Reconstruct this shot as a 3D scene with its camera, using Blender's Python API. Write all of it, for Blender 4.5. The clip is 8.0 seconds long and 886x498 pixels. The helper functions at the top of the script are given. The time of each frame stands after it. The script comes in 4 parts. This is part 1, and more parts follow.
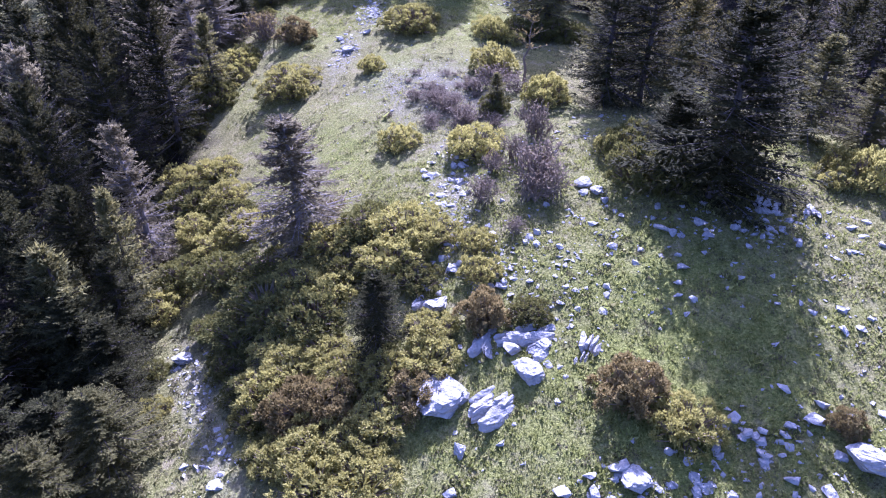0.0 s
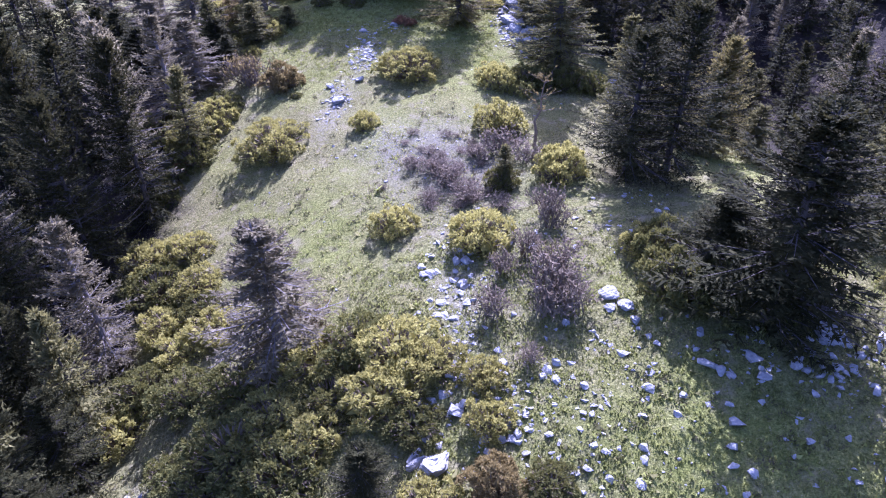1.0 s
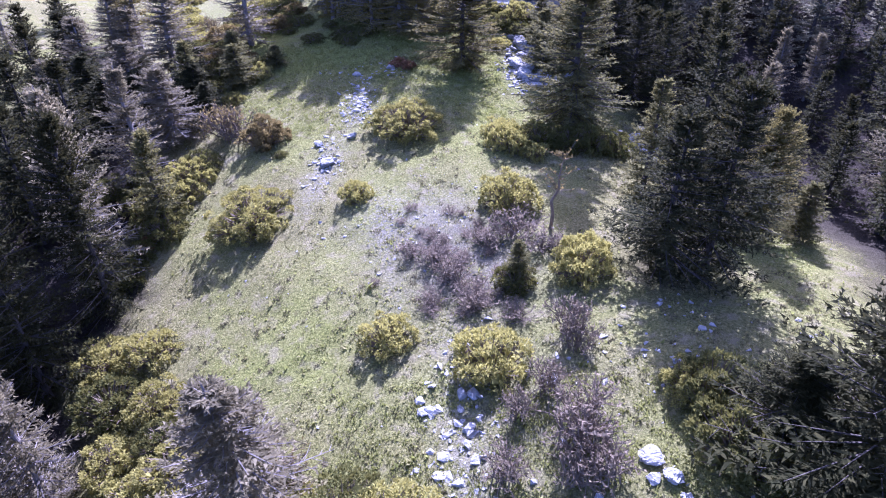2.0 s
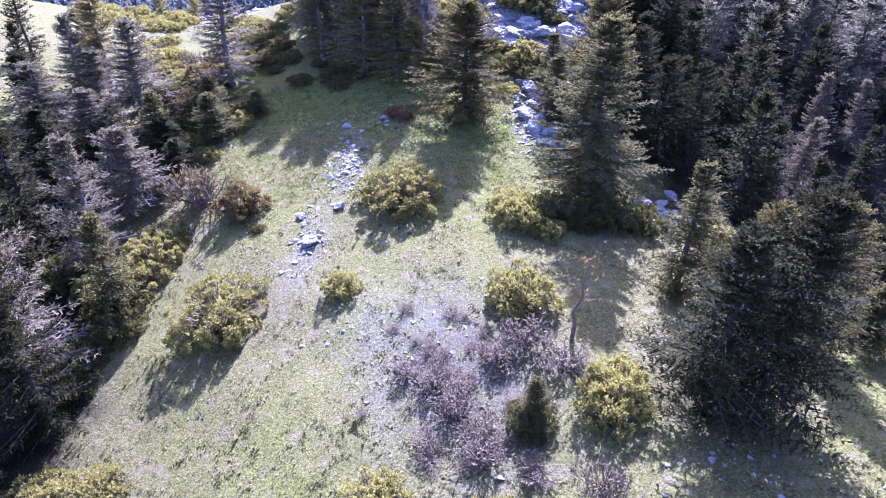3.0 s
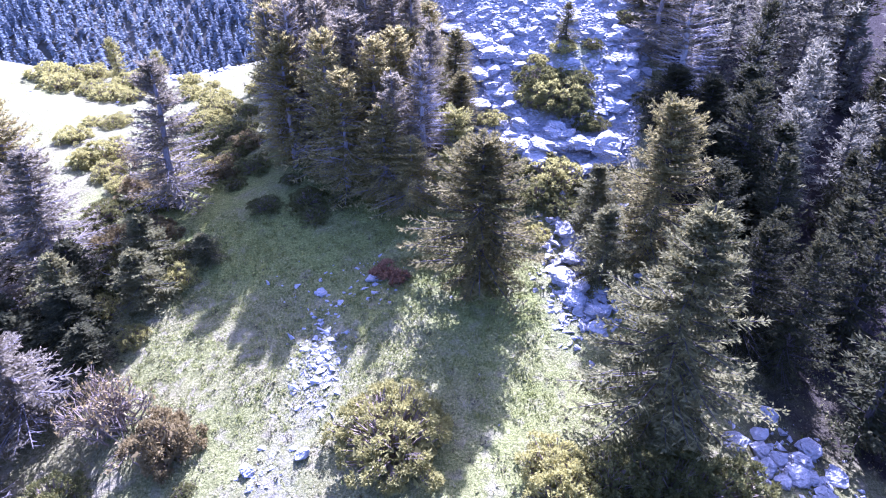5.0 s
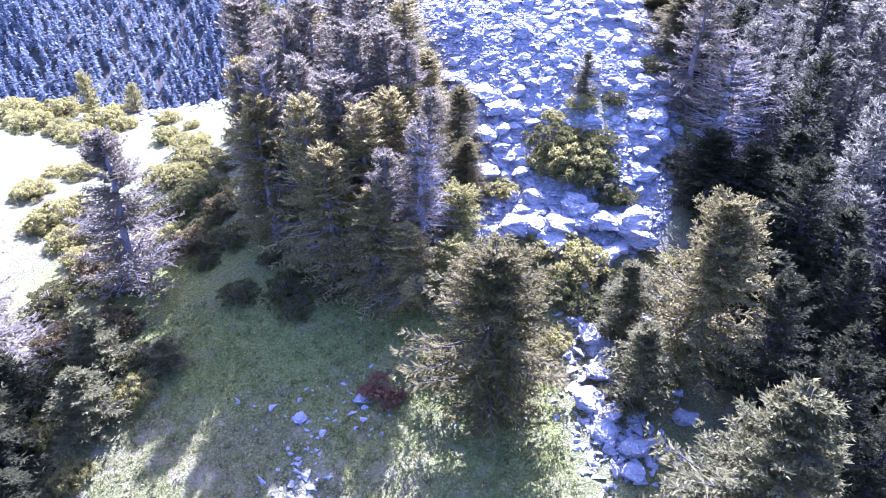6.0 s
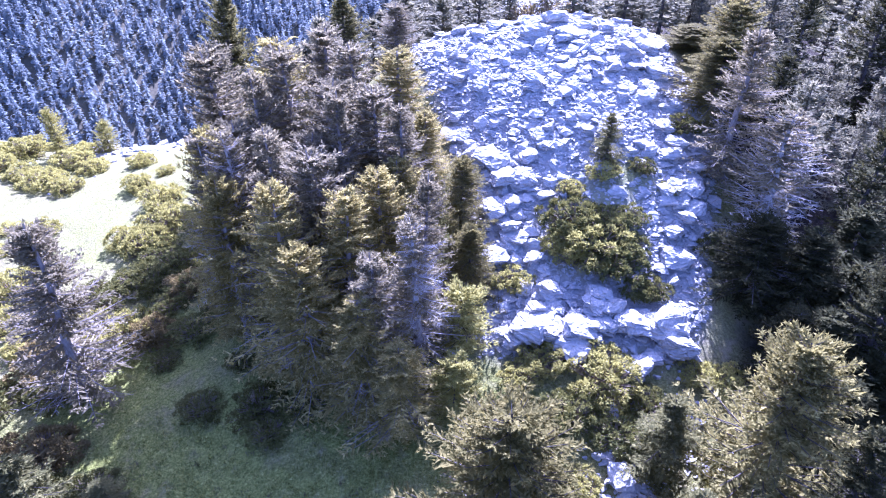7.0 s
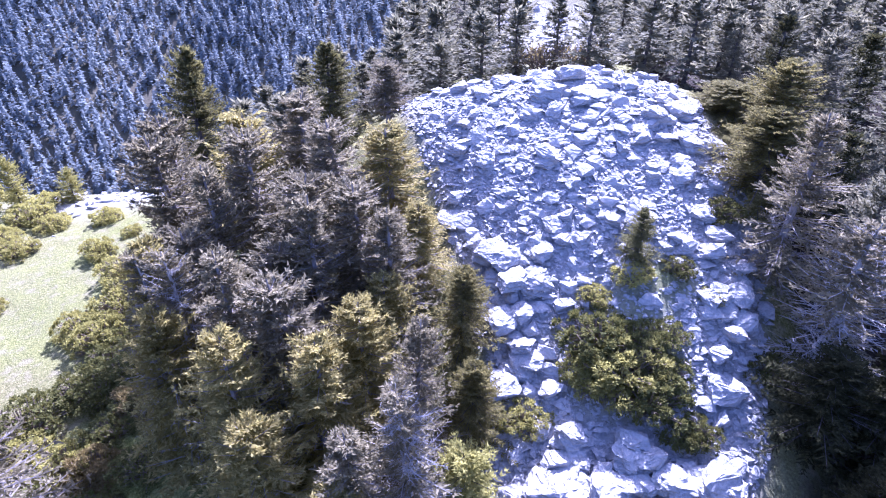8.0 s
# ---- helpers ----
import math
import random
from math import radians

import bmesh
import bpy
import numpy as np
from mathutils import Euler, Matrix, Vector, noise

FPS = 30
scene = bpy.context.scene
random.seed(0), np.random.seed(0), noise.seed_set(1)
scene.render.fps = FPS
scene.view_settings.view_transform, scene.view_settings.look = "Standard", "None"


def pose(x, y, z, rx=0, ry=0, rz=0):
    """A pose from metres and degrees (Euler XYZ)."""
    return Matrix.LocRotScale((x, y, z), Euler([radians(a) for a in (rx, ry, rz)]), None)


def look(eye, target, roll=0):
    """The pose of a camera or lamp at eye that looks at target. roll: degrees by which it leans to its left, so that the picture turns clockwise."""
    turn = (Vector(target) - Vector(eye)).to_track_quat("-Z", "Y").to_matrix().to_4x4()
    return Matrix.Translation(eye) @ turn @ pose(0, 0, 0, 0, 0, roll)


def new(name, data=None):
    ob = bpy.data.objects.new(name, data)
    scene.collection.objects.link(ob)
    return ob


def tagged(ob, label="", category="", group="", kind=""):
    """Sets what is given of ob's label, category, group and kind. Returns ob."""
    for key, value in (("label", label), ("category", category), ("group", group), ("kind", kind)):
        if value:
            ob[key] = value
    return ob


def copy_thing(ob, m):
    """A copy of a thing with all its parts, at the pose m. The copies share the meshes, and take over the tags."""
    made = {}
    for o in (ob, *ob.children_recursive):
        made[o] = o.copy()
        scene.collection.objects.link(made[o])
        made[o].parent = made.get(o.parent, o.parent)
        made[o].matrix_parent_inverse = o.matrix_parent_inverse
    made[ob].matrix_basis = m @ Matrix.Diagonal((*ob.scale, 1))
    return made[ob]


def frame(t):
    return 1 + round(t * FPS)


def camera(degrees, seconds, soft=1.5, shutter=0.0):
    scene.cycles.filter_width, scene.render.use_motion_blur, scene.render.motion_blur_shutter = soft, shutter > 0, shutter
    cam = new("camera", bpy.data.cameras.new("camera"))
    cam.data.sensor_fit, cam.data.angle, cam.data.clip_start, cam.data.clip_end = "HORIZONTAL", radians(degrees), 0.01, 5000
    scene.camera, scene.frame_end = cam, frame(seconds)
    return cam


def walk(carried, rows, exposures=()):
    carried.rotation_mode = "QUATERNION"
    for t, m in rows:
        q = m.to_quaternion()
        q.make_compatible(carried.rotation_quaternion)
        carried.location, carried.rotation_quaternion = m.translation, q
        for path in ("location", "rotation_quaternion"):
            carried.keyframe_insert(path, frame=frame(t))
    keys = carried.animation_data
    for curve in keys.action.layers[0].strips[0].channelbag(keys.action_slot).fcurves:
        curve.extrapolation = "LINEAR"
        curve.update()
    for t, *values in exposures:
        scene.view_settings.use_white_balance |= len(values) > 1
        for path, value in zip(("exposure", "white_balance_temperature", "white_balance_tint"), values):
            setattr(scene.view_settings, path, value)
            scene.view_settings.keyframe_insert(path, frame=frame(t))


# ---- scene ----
cam = camera(68.0, 8.0, soft=1.1)
# scale of the path in metres, the drone's first height, its tilt; REACH stretches the way ahead to suit the lens
METRES, EYE, TILT, LEAN, TURN, REACH = 44.0, 14.0, -34.4, 0.0, 0.0, 1.7606
ROWS = [
    (0.0, 0.0, 0.0, 0.0, 0.0, -0.0, 0.0),
    (0.5, 0.0, 0.0278, 0.0507, 0.0, -0.01, -0.0),
    (1.0, -0.0014, 0.0572, 0.1053, -0.06, 0.05, -0.05),
    (1.5, -0.003, 0.0877, 0.159, -0.04, 0.08, -0.09),
    (3.0, -0.004, 0.184, 0.3159, -0.02, 0.18, -0.15),
    (3.5, -0.0055, 0.2185, 0.3717, 0.0, 0.16, -0.18),
    (4.0, -0.0066, 0.2543, 0.4304, 0.02, 0.09, -0.18),
    (4.5, -0.0093, 0.2886, 0.4868, -0.0, 0.1, -0.2),
    (6.0, -0.0154, 0.3883, 0.6473, -0.06, 0.06, -0.12),
    (6.5, -0.0155, 0.42, 0.6958, -0.1, 0.1, -0.06),
    (7.0, -0.0156, 0.4528, 0.7464, -0.1, 0.08, -0.09),
    (7.5, -0.0158, 0.486, 0.7994, -0.08, 0.06, -0.07),
    (8.0, -0.0134, 0.52, 0.8535, -0.12, 0.07, -0.04),
]
EXPOSURES = [(0.0, 2.2, 4620, 50), (1.5, 2.24, 4630, 50), (3.5, 2.61, 4560, 53), (4.5, 2.86, 4480, 54), (6.5, 3.13, 4430, 51), (8.0, 2.68, 4600, 47)]
walk(cam, [(t, pose(0, 0, EYE, TILT, LEAN, TURN) @ pose(METRES * x, METRES * REACH * y, METRES * z, 90 + pitch, roll, yaw)) for t, x, y, z, yaw, pitch, roll in ROWS], EXPOSURES)

# ---- light ----
SUN_AZ, SUN_EL = 8.5, 36.5          # degrees from the flight's line to its right, and above the level
world = bpy.data.worlds.new("sky")
scene.world = world
world.use_nodes = True
sky = world.node_tree.nodes.new("ShaderNodeTexSky")
sky.sky_type = "NISHITA"
sky.sun_disc = False
sky.sun_elevation = radians(SUN_EL)
sky.sun_rotation = radians(SUN_AZ)
sky.altitude = 1600
sky.dust_density = 10.0
sky.ozone_density = 0.0
back = world.node_tree.nodes["Background"]
back.inputs["Strength"].default_value = 0.08
world.node_tree.links.new(sky.outputs["Color"], back.inputs["Color"])
sun = new("sun", bpy.data.lights.new("sun", "SUN"))
sun.data.energy, sun.data.angle, sun.data.color = 4.3, radians(0.53), (1.0, 0.935, 0.81)
toward = Vector((math.sin(radians(SUN_AZ)) * math.cos(radians(SUN_EL)), math.cos(radians(SUN_AZ)) * math.cos(radians(SUN_EL)), math.sin(radians(SUN_EL))))
sun.matrix_world = look(toward * 300, (0, 0, 0))

# ---- materials ----


class Nodes:
    """Short hand for one node material."""

    def __init__(self, name):
        self.mat = bpy.data.materials.new(name)
        self.mat.use_nodes = True
        self.tree = self.mat.node_tree
        self.bsdf = self.tree.nodes["Principled BSDF"]
        self.out = self.tree.nodes["Material Output"]

    def add(self, kind, **values):
        node = self.tree.nodes.new(kind)
        for key, value in values.items():
            node.inputs[key.replace("_", " ")].default_value = value
        return node

    def link(self, a, b):
        self.tree.links.new(a, b)

    def place(self):
        return self.tree.nodes.new("ShaderNodeNewGeometry").outputs["Position"]

    def local(self):
        return self.tree.nodes.new("ShaderNodeTexCoord").outputs["Object"]

    def noise(self, where, scale, detail=4.0, rough=0.6):
        node = self.add("ShaderNodeTexNoise", Scale=scale, Detail=detail, Roughness=rough)
        self.link(where, node.inputs["Vector"])
        return node.outputs["Fac"]

    def ramp(self, value, stops):
        node = self.tree.nodes.new("ShaderNodeValToRGB")
        marks = node.color_ramp.elements
        while len(marks) < len(stops):
            marks.new(0.5)
        for mark, (at, colour) in zip(marks, stops):
            mark.position, mark.color = at, (*colour, 1) if len(colour) == 3 else colour
        self.link(value, node.inputs["Fac"])
        return node.outputs["Color"]

    def mix(self, fac, a, b, how="MIX"):
        node = self.tree.nodes.new("ShaderNodeMix")
        node.data_type, node.blend_type = "RGBA", how
        for value, slot in ((fac, node.inputs[0]), (a, node.inputs[6]), (b, node.inputs[7])):
            if isinstance(value, (int, float)):
                slot.default_value = value
            elif isinstance(value, tuple):
                slot.default_value = (*value, 1)
            else:
                self.link(value, slot)
        return node.outputs[2]

    def attribute(self, name):
        node = self.tree.nodes.new("ShaderNodeAttribute")
        node.attribute_name = name
        return node.outputs["Fac"]

    def bump(self, value, strength, distance):
        node = self.add("ShaderNodeBump", Strength=strength, Distance=distance)
        self.link(value, node.inputs["Height"])
        self.link(node.outputs["Normal"], self.bsdf.inputs["Normal"])

    def finish(self, colour, rough=0.8, gloss=0.25):
        self.link(colour, self.bsdf.inputs["Base Color"])
        self.bsdf.inputs["Roughness"].default_value = rough
        self.bsdf.inputs["Specular IOR Level"].default_value = gloss
        return self.mat


def grey(a):
    return (a, a, a)


def ground_material():
    n = Nodes("meadow_ground")
    where = n.place()
    fine, mid, wide = n.noise(where, 9.0, 6.0, 0.7), n.noise(where, 1.3, 5.0), n.noise(where, 0.16, 4.0)
    grass = n.ramp(fine, [(0.3, (0.0798, 0.0753, 0.0268)), (0.5, (0.207, 0.191, 0.077)), (0.7, (0.361, 0.326, 0.161))])
    lush = n.ramp(fine, [(0.3, (0.0882, 0.099, 0.0214)), (0.5, (0.208, 0.224, 0.0544)), (0.7, (0.362, 0.365, 0.111))])
    patchy = n.ramp(n.noise(where, 0.75, 6.0, 0.7), [(0.4, grey(0.45)), (0.58, grey(1))])
    green = n.mix(1.0, n.mix(1.0, n.attribute("lush"), patchy, "MULTIPLY"), n.ramp(wide, [(0.4, grey(0)), (0.62, grey(0.5))]), "ADD")
    turf = n.mix(green, grass, lush)
    dry = n.ramp(mid, [(0.3, (0.162, 0.136, 0.0711)), (0.7, (0.323, 0.285, 0.164))])
    sere = n.mix(n.mix(1.0, n.attribute("lush"), patchy, "MULTIPLY"), n.ramp(mid, [(0.52, grey(0)), (0.66, grey(0.8))]), grey(0))
    turf = n.mix(sere, turf, dry)
    turf = n.mix(1.0, turf, n.ramp(n.noise(where, 26.0, 4.0, 0.7), [(0.34, grey(0.5)), (0.5, grey(0.94)), (0.68, grey(1.0))]), "MULTIPLY")
    soil = n.ramp(fine, [(0.3, (0.162, 0.149, 0.128)), (0.7, (0.315, 0.297, 0.268))])
    speck = n.ramp(n.noise(where, 5.0, 5.0, 0.75), [(0.42, grey(0)), (0.56, grey(1))])
    colour = n.mix(n.mix(n.attribute("bare"), grey(0), speck, "MIX"), turf, soil)
    heath = n.ramp(fine, [(0.3, (0.09, 0.082, 0.058)), (0.55, (0.16, 0.148, 0.108)), (0.75, (0.245, 0.225, 0.175))])
    colour = n.mix(n.mix(n.attribute("heath"), grey(0), n.ramp(mid, [(0.3, grey(0.35)), (0.55, grey(1))])), colour, heath)
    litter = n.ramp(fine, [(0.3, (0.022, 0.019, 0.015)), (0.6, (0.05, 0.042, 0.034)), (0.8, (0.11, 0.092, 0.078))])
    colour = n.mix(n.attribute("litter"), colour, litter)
    stony = n.ramp(n.noise(where, 2.2, 6.0, 0.7), [(0.3, (0.198, 0.193, 0.185)), (0.65, (0.376, 0.365, 0.353))])
    colour = n.mix(n.attribute("stony"), colour, stony)
    n.bump(n.mix(0.5, n.noise(where, 14.0, 5.0, 0.75), n.noise(where, 3.6, 5.0, 0.7)), 1.0, 0.22)
    return n.finish(colour, 0.95, 0.03)


def leaf_material(name, dark, middle, light, glow, through_share=0.35, scale=1.2):
    """Needles or small leaves: the colour changes from tuft to tuft and in patches, and light comes through."""
    n = Nodes(name)
    island = n.tree.nodes.new("ShaderNodeNewGeometry").outputs["Random Per Island"]
    each = n.tree.nodes.new("ShaderNodeObjectInfo").outputs["Random"]
    colour = n.ramp(island, [(0.0, dark), (0.55, middle), (1.0, light)])
    patch = n.noise(n.place(), scale, 3.0)
    colour = n.mix(n.ramp(patch, [(0.35, grey(0)), (0.7, grey(0.75))]), colour, n.mix(0.5, middle, light))
    shift = n.tree.nodes.new("ShaderNodeHueSaturation")
    shade = n.tree.nodes.new("ShaderNodeMapRange")
    shade.inputs["To Min"].default_value, shade.inputs["To Max"].default_value = 0.75, 1.25
    n.link(each, shade.inputs["Value"])
    n.link(shade.outputs["Result"], shift.inputs["Value"])
    n.link(colour, shift.inputs["Color"])
    n.finish(shift.outputs["Color"], 0.8, 0.03)
    thin = n.tree.nodes.new("ShaderNodeBsdfTranslucent")
    n.link(n.mix(0.6, shift.outputs["Color"], glow), thin.inputs["Color"])
    both = n.tree.nodes.new("ShaderNodeMixShader")
    both.inputs["Fac"].default_value = through_share
    n.link(n.bsdf.outputs["BSDF"], both.inputs[1])
    n.link(thin.outputs["BSDF"], both.inputs[2])
    n.link(both.outputs["Shader"], n.out.inputs["Surface"])
    return n.mat


def bark_material(name, low, high):
    n = Nodes(name)
    where = n.local()
    stretch = n.tree.nodes.new("ShaderNodeMapping")
    stretch.inputs["Scale"].default_value = (9, 9, 2)
    n.link(where, stretch.inputs["Vector"])
    grain = n.noise(stretch.outputs["Vector"], 2.0, 6.0, 0.7)
    n.bump(grain, 0.6, 0.03)
    return n.finish(n.ramp(grain, [(0.3, low), (0.7, high)]), 0.9, 0.15)


def rock_material():
    n = Nodes("limestone")
    where = n.place()
    each = n.tree.nodes.new("ShaderNodeNewGeometry").outputs["Random Per Island"]
    fine, mid = n.noise(where, 7.0, 7.0, 0.72), n.noise(where, 1.6, 5.0, 0.65)
    pale = n.ramp(fine, [(0.25, (0.232, 0.224, 0.213)), (0.5, (0.351, 0.34, 0.323)), (0.75, (0.402, 0.391, 0.372))])
    worn = n.ramp(fine, [(0.3, (0.218, 0.212, 0.205)), (0.7, (0.365, 0.358, 0.346))])
    colour = n.mix(n.ramp(mid, [(0.5, grey(0)), (0.7, grey(0.8))]), pale, worn)
    colour = n.mix(n.ramp(each, [(0.0, grey(0.35)), (0.5, grey(0.0))]), colour, (0.3, 0.29, 0.27))
    layers = n.tree.nodes.new("ShaderNodeTexWave")
    layers.inputs["Scale"].default_value, layers.inputs["Distortion"].default_value, layers.inputs["Detail"].default_value = 2.2, 9.0, 4.0
    layers.bands_direction = "Z"
    n.link(where, layers.inputs["Vector"])
    n.bump(n.mix(0.35, fine, layers.outputs["Fac"]), 0.8, 0.14)
    return n.finish(colour, 0.9, 0.08)


GROUND = ground_material()
ROCK = rock_material()
FIR = leaf_material("fir_needles", (0.0242, 0.0275, 0.0121), (0.077, 0.0781, 0.0297), (0.22, 0.2, 0.0792), (0.352, 0.313, 0.0933), 0.34)
GREYFIR = leaf_material("grey_fir_needles", (0.0416, 0.0376, 0.0234), (0.125, 0.111, 0.0655), (0.302, 0.265, 0.166), (0.416, 0.36, 0.187), 0.4)
# brighter olive copy of the fir needles: sunlight on the knoll is painted in
SUNFIR = leaf_material("sun_tinted_olive_fir_needles", (0.0391, 0.0367, 0.0159), (0.161, 0.145, 0.0499), (0.438, 0.367, 0.139), (0.621, 0.529, 0.149), 0.43)
OLIVEFIR = leaf_material("olive_fir_needles", (0.0299, 0.0307, 0.0108), (0.0977, 0.0908, 0.0295), (0.275, 0.236, 0.0839), (0.425, 0.358, 0.0983), 0.35)
# darker copy of the fir needles, with the wood's own shade in the colour
SHADEFIR = leaf_material("shade_tinted_fir_needles", (0.00935, 0.0112, 0.00561), (0.0262, 0.029, 0.0122), (0.0795, 0.0748, 0.0299), (0.122, 0.111, 0.0355), 0.2)
# lighter needles round the rocky hill: haze is painted in as a paler colour
MISTFIR = leaf_material("haze_tinted_fir_needles", (0.0478, 0.0489, 0.0361), (0.111, 0.111, 0.0744), (0.245, 0.229, 0.149), (0.34, 0.314, 0.17), 0.4)
JUNIPER = leaf_material("juniper_scale_leaves", (0.11, 0.106, 0.0302), (0.22, 0.207, 0.0583), (0.415, 0.376, 0.119), (0.583, 0.525, 0.13), 0.36)
DARKJUNIPER = leaf_material("dark_juniper_leaves", (0.044, 0.0506, 0.0171), (0.088, 0.0935, 0.0285), (0.176, 0.167, 0.0532), (0.242, 0.22, 0.0522), 0.28)
BROWNJUNIPER = leaf_material("browned_juniper_leaves", (0.069, 0.0515, 0.022), (0.149, 0.116, 0.048), (0.299, 0.242, 0.098), (0.368, 0.286, 0.095), 0.3)
RUST = leaf_material("dead_bracken", (0.0979, 0.051, 0.0293), (0.196, 0.109, 0.0585), (0.318, 0.191, 0.105), (0.367, 0.217, 0.105), 0.35)
HEATHER = leaf_material("heather_sprigs", (0.0945, 0.074, 0.0458), (0.184, 0.148, 0.0986), (0.304, 0.25, 0.172), (0.294, 0.24, 0.158), 0.3)
BLADES = leaf_material("grass_blades", (0.0745, 0.0785, 0.0259), (0.172, 0.166, 0.0653), (0.34, 0.307, 0.149), (0.425, 0.398, 0.158), 0.42, 0.4)
FRESH = leaf_material("fresh_grass_blades", (0.0658, 0.0809, 0.0173), (0.165, 0.183, 0.0459), (0.314, 0.315, 0.105), (0.421, 0.437, 0.11), 0.42, 0.4)
# pale blue-grey: the haze of distance is mixed into this needle colour
FARHAZEFIR = leaf_material("far_fir_needles_haze_tinted", (0.201, 0.227, 0.229), (0.224, 0.251, 0.251), (0.254, 0.28, 0.275), (0.271, 0.301, 0.295), 0.5, 0.05)
HERB = leaf_material("herb_leaves", (0.085, 0.075, 0.04), (0.14, 0.126, 0.066), (0.21, 0.188, 0.105), (0.25, 0.22, 0.11), 0.3)
BARK = bark_material("fir_bark", (0.04, 0.034, 0.029), (0.12, 0.104, 0.092))
PALEWOOD = bark_material("weathered_wood", (0.128, 0.111, 0.0978), (0.306, 0.276, 0.251))
SILVERWOOD = bark_material("silvered_dead_wood", (0.2, 0.183, 0.166), (0.46, 0.43, 0.395))
TWIG = bark_material("grey_twigs", (0.105, 0.081, 0.0554), (0.263, 0.211, 0.151))

# ---- shaping helpers ----


def mesh_of(name, verts, faces, material, smooth=False):
    me = bpy.data.meshes.new(name)
    me.from_pydata(np.asarray(verts, float).tolist(), [], np.asarray(faces).tolist())
    me.materials.append(material)
    if smooth:
        me.shade_smooth()
    me.update()
    return me


def part(name, me, parent, label=""):
    ob = new(name, me)
    ob.parent = parent
    return tagged(ob, label) if label else ob


def joined(pieces):
    """One list of corners and one of faces out of several."""
    verts, faces, at = [], [], 0
    for v, f in pieces:
        verts.append(v)
        faces.append(np.asarray(f) + at)
        at += len(v)
    return np.concatenate(verts), np.concatenate(faces)


def unit(a):
    return a / np.maximum(np.linalg.norm(a, axis=-1, keepdims=True), 1e-9)


def sprays(rng, base, way, length, width, flat=0.55):
    """Small pointed sprays of leaves, one sliver each; flat: how far they turn out of the level."""
    n = len(base)
    way = unit(way)
    side = unit(np.cross(way, unit(np.array([0, 0, 1.0]) + rng.normal(0, flat, (n, 3)))))
    l, w = np.reshape(length, (-1, 1)) * np.ones((n, 1)), np.reshape(width, (-1, 1)) * np.ones((n, 1))
    heel = base + way * l * rng.uniform(0.0, 0.35, (n, 1))
    verts = np.stack([base - side * w, heel + side * w, base + way * l - np.array([0, 0, 0.08]) * l], 1).reshape(-1, 3)
    return verts, np.arange(n)[:, None] * 3 + [0, 1, 2]


def sticks(a, b, ra, rb):
    """Three-sided tapered sticks from a to b."""
    n = len(a)
    way = unit(b - a)
    side = unit(np.cross(way, np.where(np.abs(way[:, 2:3]) > 0.8, [[1.0, 0, 0]], [[0, 0, 1.0]])))
    up = np.cross(way, side)
    rings = []
    for end, r in ((a, ra), (b, rb)):
        r = np.reshape(r, (-1, 1)) * np.ones((n, 1))
        for k in range(3):
            c, s = math.cos(k * 2.0944), math.sin(k * 2.0944)
            rings.append(end + (side * c + up * s) * r)
    verts = np.stack(rings, 1).reshape(-1, 3)
    first = np.arange(n)[:, None] * 6
    faces = [first + [k, (k + 1) % 3, 3 + (k + 1) % 3, 3 + k] for k in range(3)]
    return verts, np.concatenate([np.concatenate([f[:, [0, 1, 2]], f[:, [0, 2, 3]]]) for f in faces])


def tube(points, radii, sides=8):
    """A bent, tapered stem."""
    points = np.asarray(points, float)
    rings = []
    for i, p in enumerate(points):
        d = unit(points[min(i + 1, len(points) - 1)] - points[max(i - 1, 0)])
        s = unit(np.cross(d, [0.3, 1, 0.1]))
        u = np.cross(d, s)
        rings.append([p + (s * math.cos(k * 2 * math.pi / sides) + u * math.sin(k * 2 * math.pi / sides)) * radii[i] for k in range(sides)])
    verts = np.array(rings).reshape(-1, 3)
    faces = []
    for i in range(len(points) - 1):
        for k in range(sides):
            a, b = i * sides + k, i * sides + (k + 1) % sides
            faces += [(a, b, b + sides), (a, b + sides, a + sides)]
    return verts, np.array(faces)


# ---- ground ----
# rounded rises and hollows: middle x, y, half widths, height
SWELLS = [(-16, 16, 8, 13, -2.75), (0, 4, 14, 11, -1.25), (8, 86, 10, 12, 7.79), (-18, 44, 8, 12, -0.55), (-9, 78, 7, 9, 0.1), (24, 54, 9, 13, -4.85), (-30, 110, 16, 18, -6.07),
          (13, 24, 9, 9, 1.4), (14, 116, 14, 16, 1.46), (3, 72, 6, 6, -0.14), (26, 80, 8, 12, -2.12), (-26, 72, 9, 16, -1.2), (-26, 32, 10, 12, -4.54), (1, 92, 7, 7, 0.92), (-2.5, 87, 3.4, 4.5, 2.1)]


